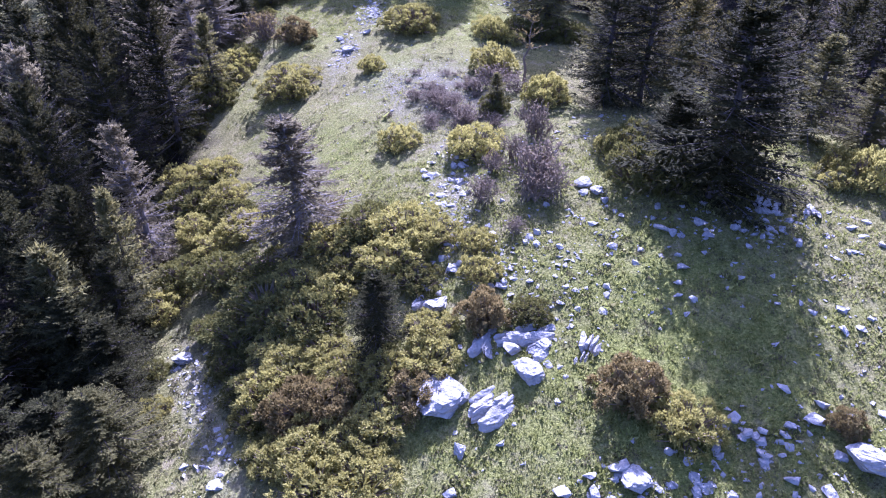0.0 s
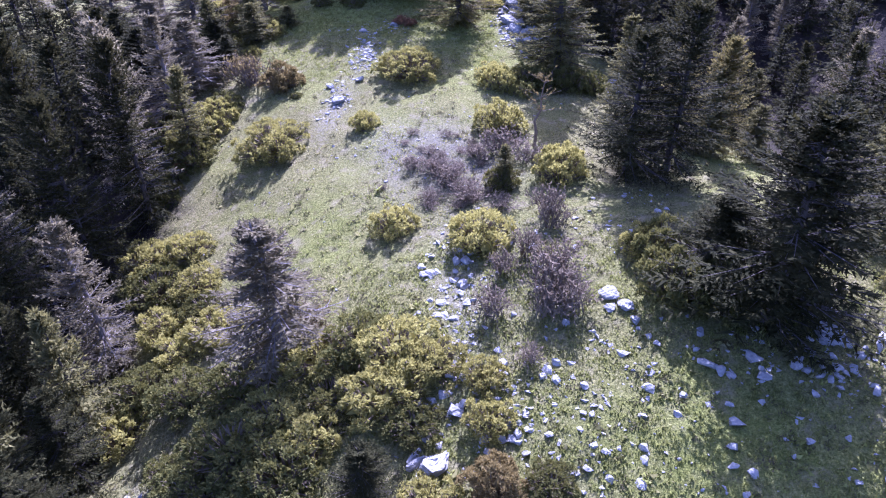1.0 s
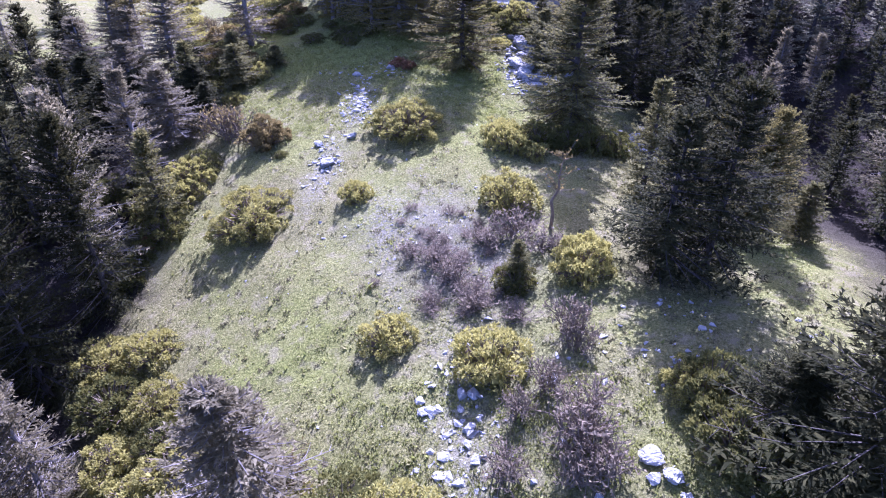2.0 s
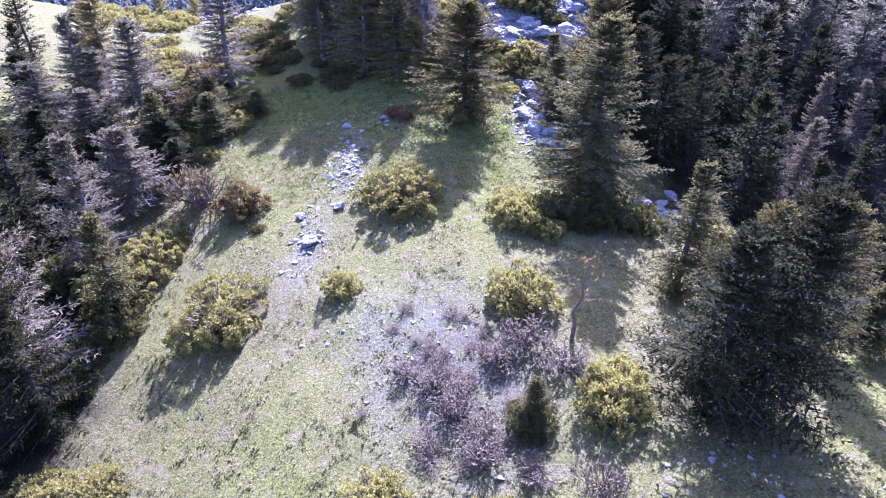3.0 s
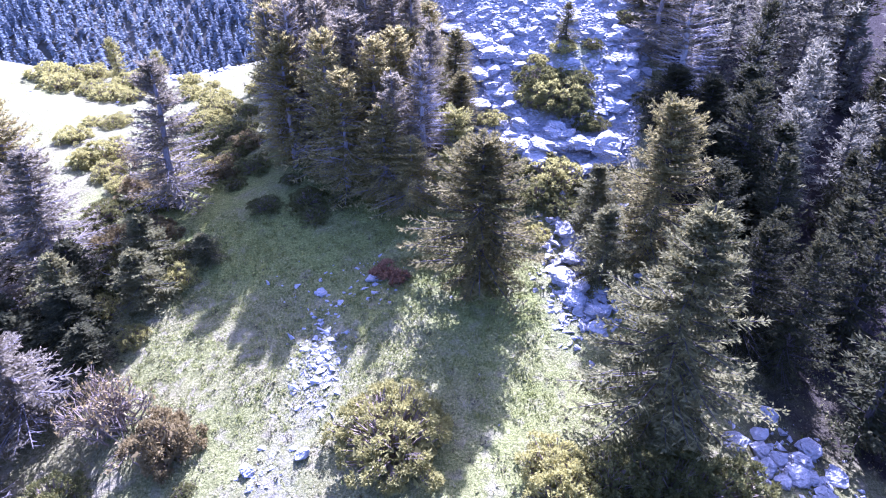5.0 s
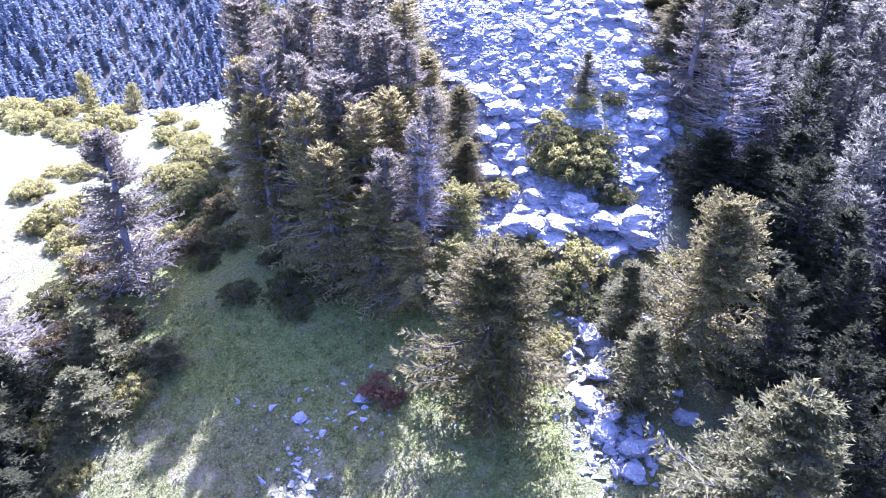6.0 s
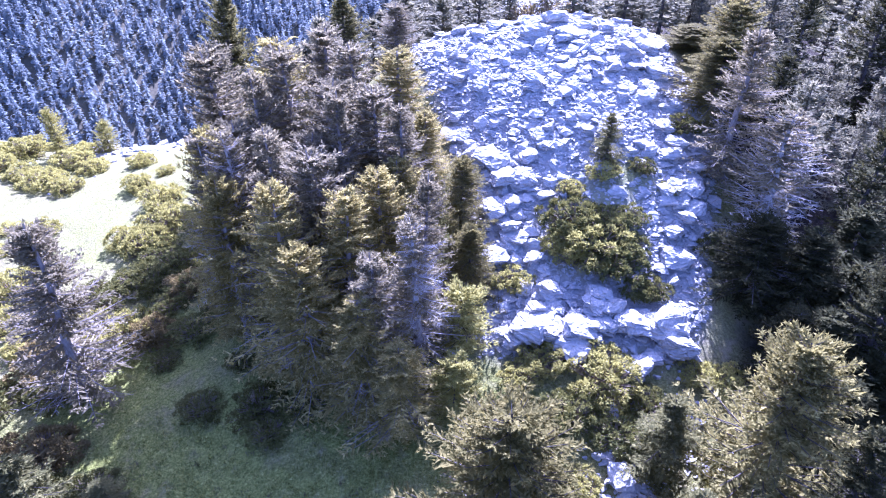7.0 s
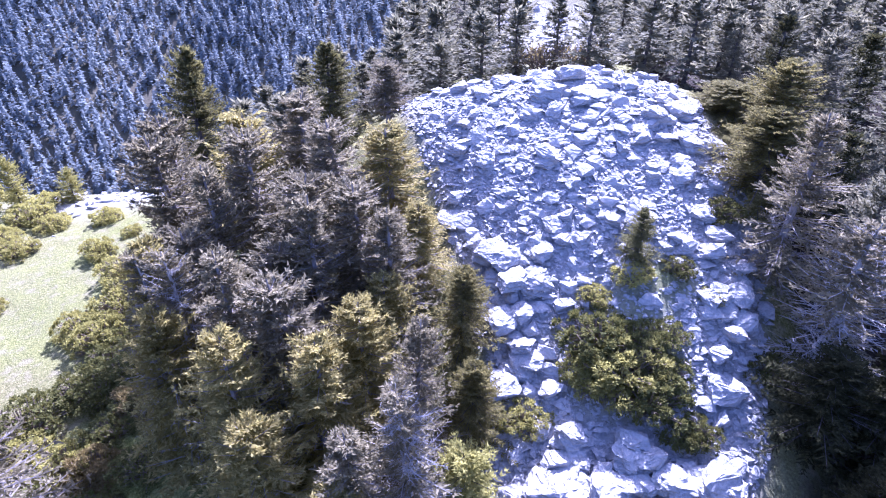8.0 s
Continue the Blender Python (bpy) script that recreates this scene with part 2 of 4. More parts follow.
def land(x, y):
    """Height of the ground: the meadow and its hill, the crest, the valley behind it and the far mountainside."""
    x, y = np.asarray(x, float), np.asarray(y, float)
    yc, xc = np.clip(y, -60, 160), np.clip(x, -60, 60)
    z = 0.1 + 0.04 * xc + 0.055 * (yc - 50)
    for a, b, s, q, h in SWELLS:
        z = z + h * np.exp(-((x - a) / s) ** 2 / 2 - ((y - b) / q) ** 2 / 2)
    z = z - 3.2 / (1 + np.exp(-(y - 90.3) / 0.8)) * np.exp(-((x - 5) / 9.5) ** 4) * np.exp(-np.maximum(y - 90, 0) / 9)
    crest = 102 + 46 / (1 + np.exp(-(x + 1) / 4))
    over = np.logaddexp(0, (y - crest) / 1.5) * 1.5
    z = z - np.minimum(0.95 * over, 150) - np.maximum(np.abs(x) - 55, 0) * 0.25
    far = np.maximum(-84 + 0.38 * (y - 318) + 0.1 * (x + 138) + 9 * np.sin(x / 37 + 1) + 6 * np.sin(x / 17 + y / 60), -118)
    return z + np.logaddexp(0, (far - z) / 6) * 6 * (y > 165)


def ripple(x, y):
    return 0.05 * np.sin(x * 2.1 + 1.3 * np.sin(y * 0.9)) * np.sin(y * 1.7 + np.sin(x * 1.1)) + 0.1 * np.sin(x * 0.63 + 2 * np.sin(y * 0.31)) * np.sin(y * 0.55 + 1)


def ground_at(x, y):
    return land(x, y) + ripple(np.asarray(x, float), np.asarray(y, float)) * (np.abs(np.asarray(y, float) - 60) < 75)


def soft_spot(x, y, a, b, s, q, turn=0.0):
    c, d = math.cos(radians(turn)), math.sin(radians(turn))
    u, v = (x - a) * c + (y - b) * d, -(x - a) * d + (y - b) * c
    return np.exp(-((u / s) ** 2 + (v / q) ** 2))


def green_patch(x, y):
    """Where bushes and grass grow on the rocky hill."""
    return 1.3 * soft_spot(x, y, 6.2, 72.0, 2.2, 2.3) + 0.8 * soft_spot(x, y, 8.4, 75.5, 1.8, 1.2)


def outcrop_mask(x, y):
    """One on the rocky hill, nought off it."""
    left = 1.2 - 0.27 * np.maximum(y - 74, 0)
    right = 12.6 - 0.02 * (y - 80) ** 2
    inside = np.minimum(np.minimum(x - left, right - x), np.minimum(y - 67.4, 89.6 - y))
    return np.clip(inside / 1.2 + 0.5, 0, 1) * (1 - np.minimum(green_patch(x, y), 1))


def lushness(x, y):
    """Fresh green turf: on the near slope, under the firs and along the gully below the knoll."""
    near = 0.85 * soft_spot(x, y, 7.5, 15, 9, 9) + 0.4 * soft_spot(x, y, -4, 33, 7, 6)
    return np.clip(near + 1.4 * soft_spot(x, y, -9, 66, 10, 5.5) + 0.8 * soft_spot(x, y, -13, 70, 3.5, 6) + 0.4 * soft_spot(x, y, 3, 57, 4, 3) + 0.9 * soft_spot(x, y, 8.5, 74.5, 3, 1.6) + 0.5 * soft_spot(x, y, 15.5, 39, 2.5, 5) + 0.3 * soft_spot(x, y, -26, 86, 13, 15) + 0.12 * soft_spot(x, y, -2, 40, 13, 11) + 0.5 * soft_spot(x, y, 1, 54, 7, 6), 0, 1)


def build_ground():
    def axis(low, fine_low, fine_high, high, step):
        middle = np.arange(fine_low, fine_high + 0.01, step)
        grow = np.cumsum(step * 1.17 ** np.arange(1, 60))
        return np.concatenate([(fine_low - grow[grow < fine_low - low])[::-1], middle, fine_high + grow[grow < high - fine_high]])
    xs, ys = axis(-1500, -42, 30, 1500, 0.5), axis(-1200, 8, 112, 1800, 0.5)
    X, Y = np.meshgrid(xs, ys)
    X, Y = X.ravel(), Y.ravel()
    Z = ground_at(X, Y)
    w, h = len(xs), len(ys)
    i = (np.arange(h - 1)[:, None] * w + np.arange(w - 1)).ravel()
    me = mesh_of("ground", np.stack([X, Y, Z], 1), np.stack([i, i + 1, i + w + 1, i + w], 1), GROUND, True)
    bare = 0.75 * soft_spot(X, Y, -7.0, 46.5, 0.8, 3.5, -8) + 0.8 * soft_spot(X, Y, -5.8, 54, 0.9, 2.5) + 0.55 * soft_spot(X, Y, -1.5, 41, 3.2, 2.4) + 0.45 * soft_spot(X, Y, -2.8, 38.5, 0.5, 5, 10)
    bare += 0.4 * soft_spot(X, Y, -9.2, 17.3, 0.5, 4.6, 28) + 0.7 * soft_spot(X, Y, -16.6, 44.2, 0.6, 4, 18) + 0.6 * soft_spot(X, Y, 0.6, 27, 0.8, 5, 5) + 0.4 * soft_spot(X, Y, 5.3, 58, 1, 3)
    heath = 0.3 * soft_spot(X, Y, -26, 84, 10, 13) + 0.9 * soft_spot(X, Y, 1.2, 36.5, 3.4, 4) + 0.5 * soft_spot(X, Y, 3.5, 28, 2.5, 3) + 0.7 * soft_spot(X, Y, -0.5, 39.5, 2.4, 3)
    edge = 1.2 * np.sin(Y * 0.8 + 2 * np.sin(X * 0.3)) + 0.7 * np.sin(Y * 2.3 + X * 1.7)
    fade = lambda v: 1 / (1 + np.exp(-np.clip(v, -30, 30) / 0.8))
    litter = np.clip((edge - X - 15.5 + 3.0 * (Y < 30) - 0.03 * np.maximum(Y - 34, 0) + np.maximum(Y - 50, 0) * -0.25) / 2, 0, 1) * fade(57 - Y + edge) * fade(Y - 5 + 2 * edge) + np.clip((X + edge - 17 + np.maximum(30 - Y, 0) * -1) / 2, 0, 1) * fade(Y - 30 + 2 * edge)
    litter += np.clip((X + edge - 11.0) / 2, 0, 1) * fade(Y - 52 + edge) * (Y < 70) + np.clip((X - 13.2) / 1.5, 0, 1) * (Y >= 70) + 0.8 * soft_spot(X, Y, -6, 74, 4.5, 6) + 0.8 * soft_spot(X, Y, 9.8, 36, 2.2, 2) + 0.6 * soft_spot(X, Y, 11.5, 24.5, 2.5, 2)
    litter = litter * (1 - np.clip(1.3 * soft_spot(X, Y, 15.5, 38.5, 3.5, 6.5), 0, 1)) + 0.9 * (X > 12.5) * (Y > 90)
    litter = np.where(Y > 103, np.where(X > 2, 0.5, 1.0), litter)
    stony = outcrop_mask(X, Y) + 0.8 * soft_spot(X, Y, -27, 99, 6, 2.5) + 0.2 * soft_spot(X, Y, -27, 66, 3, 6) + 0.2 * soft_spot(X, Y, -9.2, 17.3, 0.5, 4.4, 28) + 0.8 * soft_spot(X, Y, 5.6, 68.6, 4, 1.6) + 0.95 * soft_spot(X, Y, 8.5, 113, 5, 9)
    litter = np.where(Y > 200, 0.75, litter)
    stony = np.where(Y > 200, 0.1, stony)
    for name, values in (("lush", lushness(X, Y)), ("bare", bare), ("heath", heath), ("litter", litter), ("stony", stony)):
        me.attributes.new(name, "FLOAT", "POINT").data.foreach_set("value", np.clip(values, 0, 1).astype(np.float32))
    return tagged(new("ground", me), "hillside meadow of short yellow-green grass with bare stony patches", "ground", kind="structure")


build_ground()

# ---- trees ----


def conifer(seed, height, reach, gap, per_ring, fans, leaf, needles, bark, bare=0.06, thin=0.0, fine=2, lean=0.0, dead=0.0, shape=0.8, limbs=2, forks=9):
    """A fir: a trunk with whorls of limbs, each limb a flat fan of twigs with small sprays at their ends; dead: share of limbs without needles."""
    rng = np.random.default_rng(seed)
    whorls, h = [], bare * height
    while h < height * 0.965:
        whorls.append(h)
        h += gap * (1.15 - 0.6 * h / height)
    rings = np.repeat(whorls, per_ring)
    rings = rings + rng.normal(0, 0.16 * gap, len(rings))
    minor = rng.uniform(bare * height, height * 0.95, len(rings) // 2)
    strength = np.concatenate([rng.uniform(0.74, 1.1, len(rings)), rng.uniform(0.45, 0.85, len(minor))])
    rings = np.concatenate([rings, minor])
    keep = rng.uniform(0, 1, len(rings)) > thin * rng.uniform(0.4, 1.4, len(rings))
    rings, strength = rings[keep], strength[keep]
    n = len(rings)
    up = np.clip(rings / height, 0, 0.985)
    turn = rng.uniform(0, 2 * math.pi, n)
    lobes = 1 + 0.16 * np.sin(turn * 3 + seed) * np.sin(up * 9 + seed) + 0.12 * np.sin(turn * 2 - up * 14) + 0.1 * np.cos(turn - seed)
    run = reach * np.clip((1 - up) ** shape, 0.04, 1) * np.clip((up - bare) * 6 + 0.62, 0.62, 1) * strength * lobes
    bend = lambda h: np.stack([lean * (h / height) ** 2 * height * 0.1 + 0.05 * np.sin(h * 1.1 + seed), 0.05 * np.cos(h * 0.9 + seed), h], -1)
    root = bend(rings)
    out = np.stack([np.cos(turn), np.sin(turn), np.full(n, 0.0)], 1)
    rise = 0.6 * up - 0.1 + rng.normal(0, 0.07, n)
    sag = -0.24 * (1 - up)

    def along(s, k):
        return root[k] + out[k] * (run[k] * s)[:, None] + np.stack([0 * s, 0 * s, run[k] * (rise[k] * s + sag[k] * s * s + 0.17 * s ** 3)], 1)
    live = rng.uniform(0, 1, n) >= dead * (1.25 - up)
    k = np.repeat(np.nonzero(live)[0], fans)
    s = np.tile(np.linspace(0.16, 1.0, fans), live.sum()) + rng.uniform(-0.05, 0.05, len(k))
    base = along(s, k)
    ahead = unit(along(s + 0.05, k) - base)
    across = np.cross(ahead, [0, 0, 1.0])
    long = np.clip(run[k] * 0.45 * (1.15 - s), leaf * 0.7, leaf * 2.3) * rng.uniform(0.75, 1.15, len(k))
    pieces = []
    for hand in (-1, 1):
        way = unit(ahead * rng.uniform(0.5, 0.95, (len(k), 1)) + across * hand * rng.uniform(0.65, 1.0, (len(k), 1)) + rng.normal(0, 0.12, (len(k), 3)) - [0, 0, 0.05])
        pieces.append(sprays(rng, base, way, long, leaf * 0.25 * rng.uniform(0.7, 1.3, len(k)), 0.32))
        for _ in range(fine):
            spot = base + way * (long * rng.uniform(0.35, 0.95, len(k)))[:, None] + rng.normal(0, 0.03, base.shape)
            pieces.append(sprays(rng, spot, way + rng.normal(0, 0.42, way.shape) + [0, 0, 0.12], leaf * rng.uniform(0.5, 0.95, len(k)), leaf * 0.15 * rng.uniform(0.7, 1.3, len(k)), 0.5))
    last = s > 0.7
    for _ in range(2):
        pieces.append(sprays(rng, base[last], ahead[last] + rng.normal(0, 0.3, (last.sum(), 3)), leaf * rng.uniform(0.6, 1.1, last.sum()), leaf * 0.16, 0.5))
    tip = bend(np.full(16, height * 0.96)) + np.stack([np.zeros(16), np.zeros(16), np.linspace(-0.6, 0.2, 16)], 1)
    pieces.append(sprays(rng, tip, np.stack([rng.normal(0, 0.5, 16), rng.normal(0, 0.5, 16), np.ones(16)], 1), leaf * 0.9, leaf * 0.16))
    crown = mesh_of("crown", *joined(pieces), needles)
    heights = np.linspace(-0.3, height * 0.99, 9)
    stem = [tube(bend(heights), 0.022 * height * (1 - heights / height * 0.97) ** 0.9 + 0.012)]
    every = np.nonzero((np.arange(n) % (1 if limbs == 2 else 2) == 0) | ~live)[0]
    for a, b in ((0.0, 0.4), (0.4, 0.98)) if limbs == 2 else ((0.0, 0.98),):
        stem.append(sticks(along(np.full(len(every), a), every), along(np.full(len(every), b), every), 0.01 + 0.011 * run[every] * (1 - a), 0.005 + 0.009 * run[every] * (1 - b)))
    if dead > 0:
        gone = np.nonzero(~live)[0]
        fork = np.repeat(gone, forks)
        f = rng.uniform(0.25, 0.98, len(fork))
        start = along(f, fork)
        side = np.cross(out[fork], [0, 0, 1.0]) * rng.choice([-1, 1], len(fork))[:, None]
        stem.append(sticks(start, start + (out[fork] * 0.7 + side * 0.8 + rng.normal(0, 0.25, (len(fork), 3))) * (0.3 * run[fork] * (1.2 - f))[:, None], 0.01, 0.004))
    trunk = mesh_of("trunk", *joined(stem), bark)
    return trunk, crown


def stand(name, meshes, x, y, turn, scale, label, category, group, sink=0.0, tilt=(0, 0)):
    """A thing of several parts, standing on the ground."""
    ob = new(name)
    ob.empty_display_size = 0.3
    for part_name, me in meshes:
        made = part(part_name, me, ob)
        if part_name == "blossom":
            tagged(made, kind="stuff")
    place_on(ob, x, y, turn, scale, sink, tilt)
    return tagged(ob, label, category, group)


def place_on(ob, x, y, turn, scale, sink=0.0, tilt=(0, 0)):
    ob.matrix_world = pose(x, y, float(ground_at(x, y)) - sink, tilt[0], tilt[1], turn) @ Matrix.Diagonal((*scale, 1))


HERO = [conifer(s, 9.0, 3.6, 0.5, 10, 14, 0.2, FIR, BARK, 0.06, 0.03, 2, shape=0.84) for s in (17, 18)]
BROAD = [conifer(s, 9.0, 3.4, 0.5, 10, 13, 0.21, OLIVEFIR, BARK, 0.03, 0.03, 2, dead=0.03, shape=0.58) for s in (26, 27)]
SPREAD = [conifer(s, 9.0, 3.6, 0.52, 10, 10, 0.23, SHADEFIR, BARK, 0.04, 0.06, 2, dead=0.12, shape=0.66, limbs=1) for s in (19, 20)]
KNOLL = [conifer(s, 9.0, 3.1, 0.52, 9, 9, 0.23, SUNFIR, PALEWOOD, 0.05, 0.05, 2, dead=0.08, shape=0.6, limbs=1) for s in (3, 21)]
SLIM = [conifer(s, 8.0, 2.3, 0.5, 8, 7, 0.25, FIR, BARK, 0.05, 0.1, 2, shape=0.76, limbs=1) for s in (4, 5)]
PALE = [conifer(s, 8.0, 2.4, 0.44, 8, 8, 0.2, GREYFIR, PALEWOOD, 0.06, 0.06, 2, 0.4, 0.28, 0.74) for s in (6, 7, 8)]
TALL = [conifer(s, 10.0, 2.3, 0.52, 8, 7, 0.28, SUNFIR if s == 9 else GREYFIR, PALEWOOD, 0.3, 0.14, 2, 0.5, 0.3, 0.5) for s in (9, 10)]
SNAG = [conifer(s, 9.0, 2.4, 0.5, 8, 7, 0.21, GREYFIR, SILVERWOOD, 0.1, 0.1, 2, 0.3, 0.8, 0.6, forks=14) for s in (28, 29)]
YOUNG = [conifer(s, 4.0, 1.4, 0.36, 8, 6, 0.2, FIR, BARK, 0.04, 0.1, 2, limbs=1) for s in (11, 12)]
WOOD = [conifer(s, 9.0, 2.7, 0.74, 8, 5, 0.42, SHADEFIR, BARK, 0.06, 0.08, 1, shape=0.74, limbs=1) for s in (13, 14, 15)]
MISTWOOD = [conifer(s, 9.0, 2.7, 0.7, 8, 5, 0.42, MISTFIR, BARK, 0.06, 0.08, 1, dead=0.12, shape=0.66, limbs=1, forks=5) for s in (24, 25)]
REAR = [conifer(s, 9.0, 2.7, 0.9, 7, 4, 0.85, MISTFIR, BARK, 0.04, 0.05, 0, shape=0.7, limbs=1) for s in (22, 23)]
BUSHY = [conifer(s, 5.0, 2.4, 0.4, 9, 7, 0.26, JUNIPER, BARK, 0.03, 0.1, 2, shape=0.5, limbs=1) for s in (16,)]
KINDS = {
    "hero": (HERO, 9.0, 3.3, "broad dark-green fir with layered branches down to the grass"),
    "broad": (BROAD, 9.0, 3.3, "broad bushy olive-green fir with a rounded crown"),
    "spread": (SPREAD, 9.0, 3.5, "wide fir darkened by shade in its colour, with long low branches and bare twigs"),
    "knoll": (KNOLL, 9.0, 3.0, "olive-green fir with a ragged crown, brightened by sunlight in its colour"),
    "slim": (SLIM, 8.0, 2.2, "narrow dark-green fir with short level branches"),
    "pale": (PALE, 8.0, 2.3, "half-dead fir with grey needles and weathered twigs"),
    "tall": (TALL, 10.0, 2.3, "tall fir with a bare pale trunk below its crown"),
    "young": (YOUNG, 4.0, 1.4, "young green fir with a pointed top"),
    "wood": (WOOD, 9.0, 2.6, "green fir in the thick of the wood, darkened by shade in its colour"),
    "snag": (SNAG, 9.0, 2.4, "nearly dead fir with a silvered trunk and bare branches"),
    "misty": (MISTWOOD, 9.0, 2.7, "grey-green fir beside the rocky hill with haze put into its colour"),
    "bushy": (BUSHY, 5.0, 2.4, "broad bushy yellow-green conifer"),
}
picker = random.Random(5)
made_trees = {}


def tree(x, y, top, reach, kind, group="firs round the meadow"):
    """A fir whose top reaches the height top."""
    meshes, tall, wide, label = KINDS[kind]
    which = picker.randrange(len(meshes))
    high = top - float(ground_at(x, y))
    scale = (reach / wide, reach / wide, high / tall)
    turn = picker.uniform(0, 360)
    if (kind, which) in made_trees:
        ob = copy_thing(made_trees[kind, which], Matrix())
        place_on(ob, x, y, turn, scale)
        tagged(ob, label, "fir tree", group)
    else:
        trunk, crown = meshes[which]
        ob = made_trees[kind, which] = stand("fir_tree", [("trunk", trunk), ("crown", crown)], x, y, turn, scale, label, "fir tree", group)
    return ob


# x, y, height of the top above the datum, reach of the branches
for row in [(7.95, 51.8, 9.3, 3.95), (-13.5, 87.0, 12.4, 3.4), (-7.5, 93.5, 10.6, 3.0)]:
    tree(*row, "hero", "firs in the meadow")
for row in [(11.3, 24.0, 8.2, 4.2), (10.0, 26.0, 4.0, 2.6), (13.5, 26.5, 5.0, 2.5), (9.2, 36.0, 7.0, 3.1), (11.4, 36.3, 8.1, 3.1), (-2.4, 18.2, 0.5, 1.6), (12.6, 70.0, 7.4, 2.8), (12.9, 66.6, 5.4, 2.3), (14.6, 69.6, 7.0, 2.6), (12.0, 60.0, 6.3, 2.2), (15.5, 66.0, 8.0, 2.5), (12.8, 56.5, 5.6, 2.3), (14.4, 55.4, 5.6, 2.2)]:
    tree(*row, "spread", "dark firs in the meadow")
for row in [(13.7, 42.5, 4.1, 1.9), (15.2, 40.5, 5.2, 2.1)]:
    tree(*row, "broad", "firs at the meadow's edge")
for row in [(0.5, 70.0, 7.0, 1.6), (0.2, 73.4, 8.4, 1.6), (13.6, 80.3, 11.6, 2.9), (14.8, 82.5, 12.9, 3.0), (14.2, 86.3, 10.5, 2.8)]:
    tree(*row, "broad", "firs on the knoll and by the rocks")
for row in [(-11.7, 14.9, -1.8, 2.3), (-12.6, 12.6, -1.6, 2.4)]:
    tree(*row, "hero", "firs below the slope")
for row in [(1.2, 59.4, 8.0, 3.5), (9.6, 61.0, 9.0, 3.2)]:
    tree(*row, "broad", "firs in the meadow")
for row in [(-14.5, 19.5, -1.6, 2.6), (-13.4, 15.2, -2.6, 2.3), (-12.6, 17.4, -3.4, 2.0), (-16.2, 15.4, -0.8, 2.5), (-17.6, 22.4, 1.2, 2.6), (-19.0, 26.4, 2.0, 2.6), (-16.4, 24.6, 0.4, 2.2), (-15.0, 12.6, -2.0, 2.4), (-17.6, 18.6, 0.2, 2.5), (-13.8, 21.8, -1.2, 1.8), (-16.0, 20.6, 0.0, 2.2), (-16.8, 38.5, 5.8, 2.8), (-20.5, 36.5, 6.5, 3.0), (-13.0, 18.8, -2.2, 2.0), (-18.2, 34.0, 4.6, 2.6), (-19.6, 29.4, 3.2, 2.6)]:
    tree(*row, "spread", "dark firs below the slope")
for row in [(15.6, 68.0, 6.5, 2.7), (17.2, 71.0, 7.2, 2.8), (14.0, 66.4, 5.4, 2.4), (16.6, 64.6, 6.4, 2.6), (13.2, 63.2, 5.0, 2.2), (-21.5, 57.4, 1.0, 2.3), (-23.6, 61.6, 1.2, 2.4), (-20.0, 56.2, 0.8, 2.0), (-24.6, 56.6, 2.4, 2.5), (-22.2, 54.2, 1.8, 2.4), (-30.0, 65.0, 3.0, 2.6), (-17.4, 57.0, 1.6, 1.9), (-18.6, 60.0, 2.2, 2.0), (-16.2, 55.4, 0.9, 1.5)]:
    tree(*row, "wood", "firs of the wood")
for row in [(7.2, 76.0, 9.4, 1.0), (10.4, 43.2, 5.7, 1.9), (12.2, 42.0, 2.0, 1.5), (17.6, 40.4, 1.6, 1.5), (18.1, 30.3, 5.2, 2.0), (20.0, 28.6, 4.2, 2.0), (14.6, 40.0, 3.3, 1.4), (21.5, 50, 0.3, 1.6), (6.9, 59.0, 4.9, 1.8), (7.0, 62.4, 5.2, 1.7)]:
    tree(*row, "slim", "firs at the meadow's edge")
for row in [(-18.1, 40.6, 6.4, 2.8), (-20.5, 31.5, 4.5, 2.8), (-6.6, 26.0, 3.3, 3.1), (-15.0, 28.0, 2.0, 2.2), (-17.8, 52.8, 2.9, 3.0), (-20.5, 61.5, 6.3, 3.3), (-16.2, 67.8, 8.7, 3.2), (-28.0, 70.5, 5.0, 2.8), (-24.5, 64.0, 3.6, 2.8), (-22.8, 59.0, 2.6, 2.6), (-26.6, 60.5, 4.0, 2.8), (-1.4, 68.6, 10.2, 1.8), (13.0, 76.2, 13.4, 2.6), (-26.7, 66.0, 5.5, 2.2), (-18.1, 48.0, 4.6, 2.4), (-7.4, 71.2, 11.0, 2.6), (-5.0, 73.0, 11.6, 2.4), (-8.8, 75.0, 12.0, 2.4), (-3.0, 66.2, 8.6, 2.2), (-2.6, 74.0, 10.8, 2.2)]:
    tree(*row, "pale", "greying firs")
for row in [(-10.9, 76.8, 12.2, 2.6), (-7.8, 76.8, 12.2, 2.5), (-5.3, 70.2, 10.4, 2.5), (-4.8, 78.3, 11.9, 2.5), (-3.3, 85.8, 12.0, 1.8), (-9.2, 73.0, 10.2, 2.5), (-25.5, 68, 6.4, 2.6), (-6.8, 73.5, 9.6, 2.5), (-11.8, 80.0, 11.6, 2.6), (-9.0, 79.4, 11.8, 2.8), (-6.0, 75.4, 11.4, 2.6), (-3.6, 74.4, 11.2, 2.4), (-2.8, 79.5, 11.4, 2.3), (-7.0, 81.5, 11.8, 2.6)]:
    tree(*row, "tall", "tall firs")
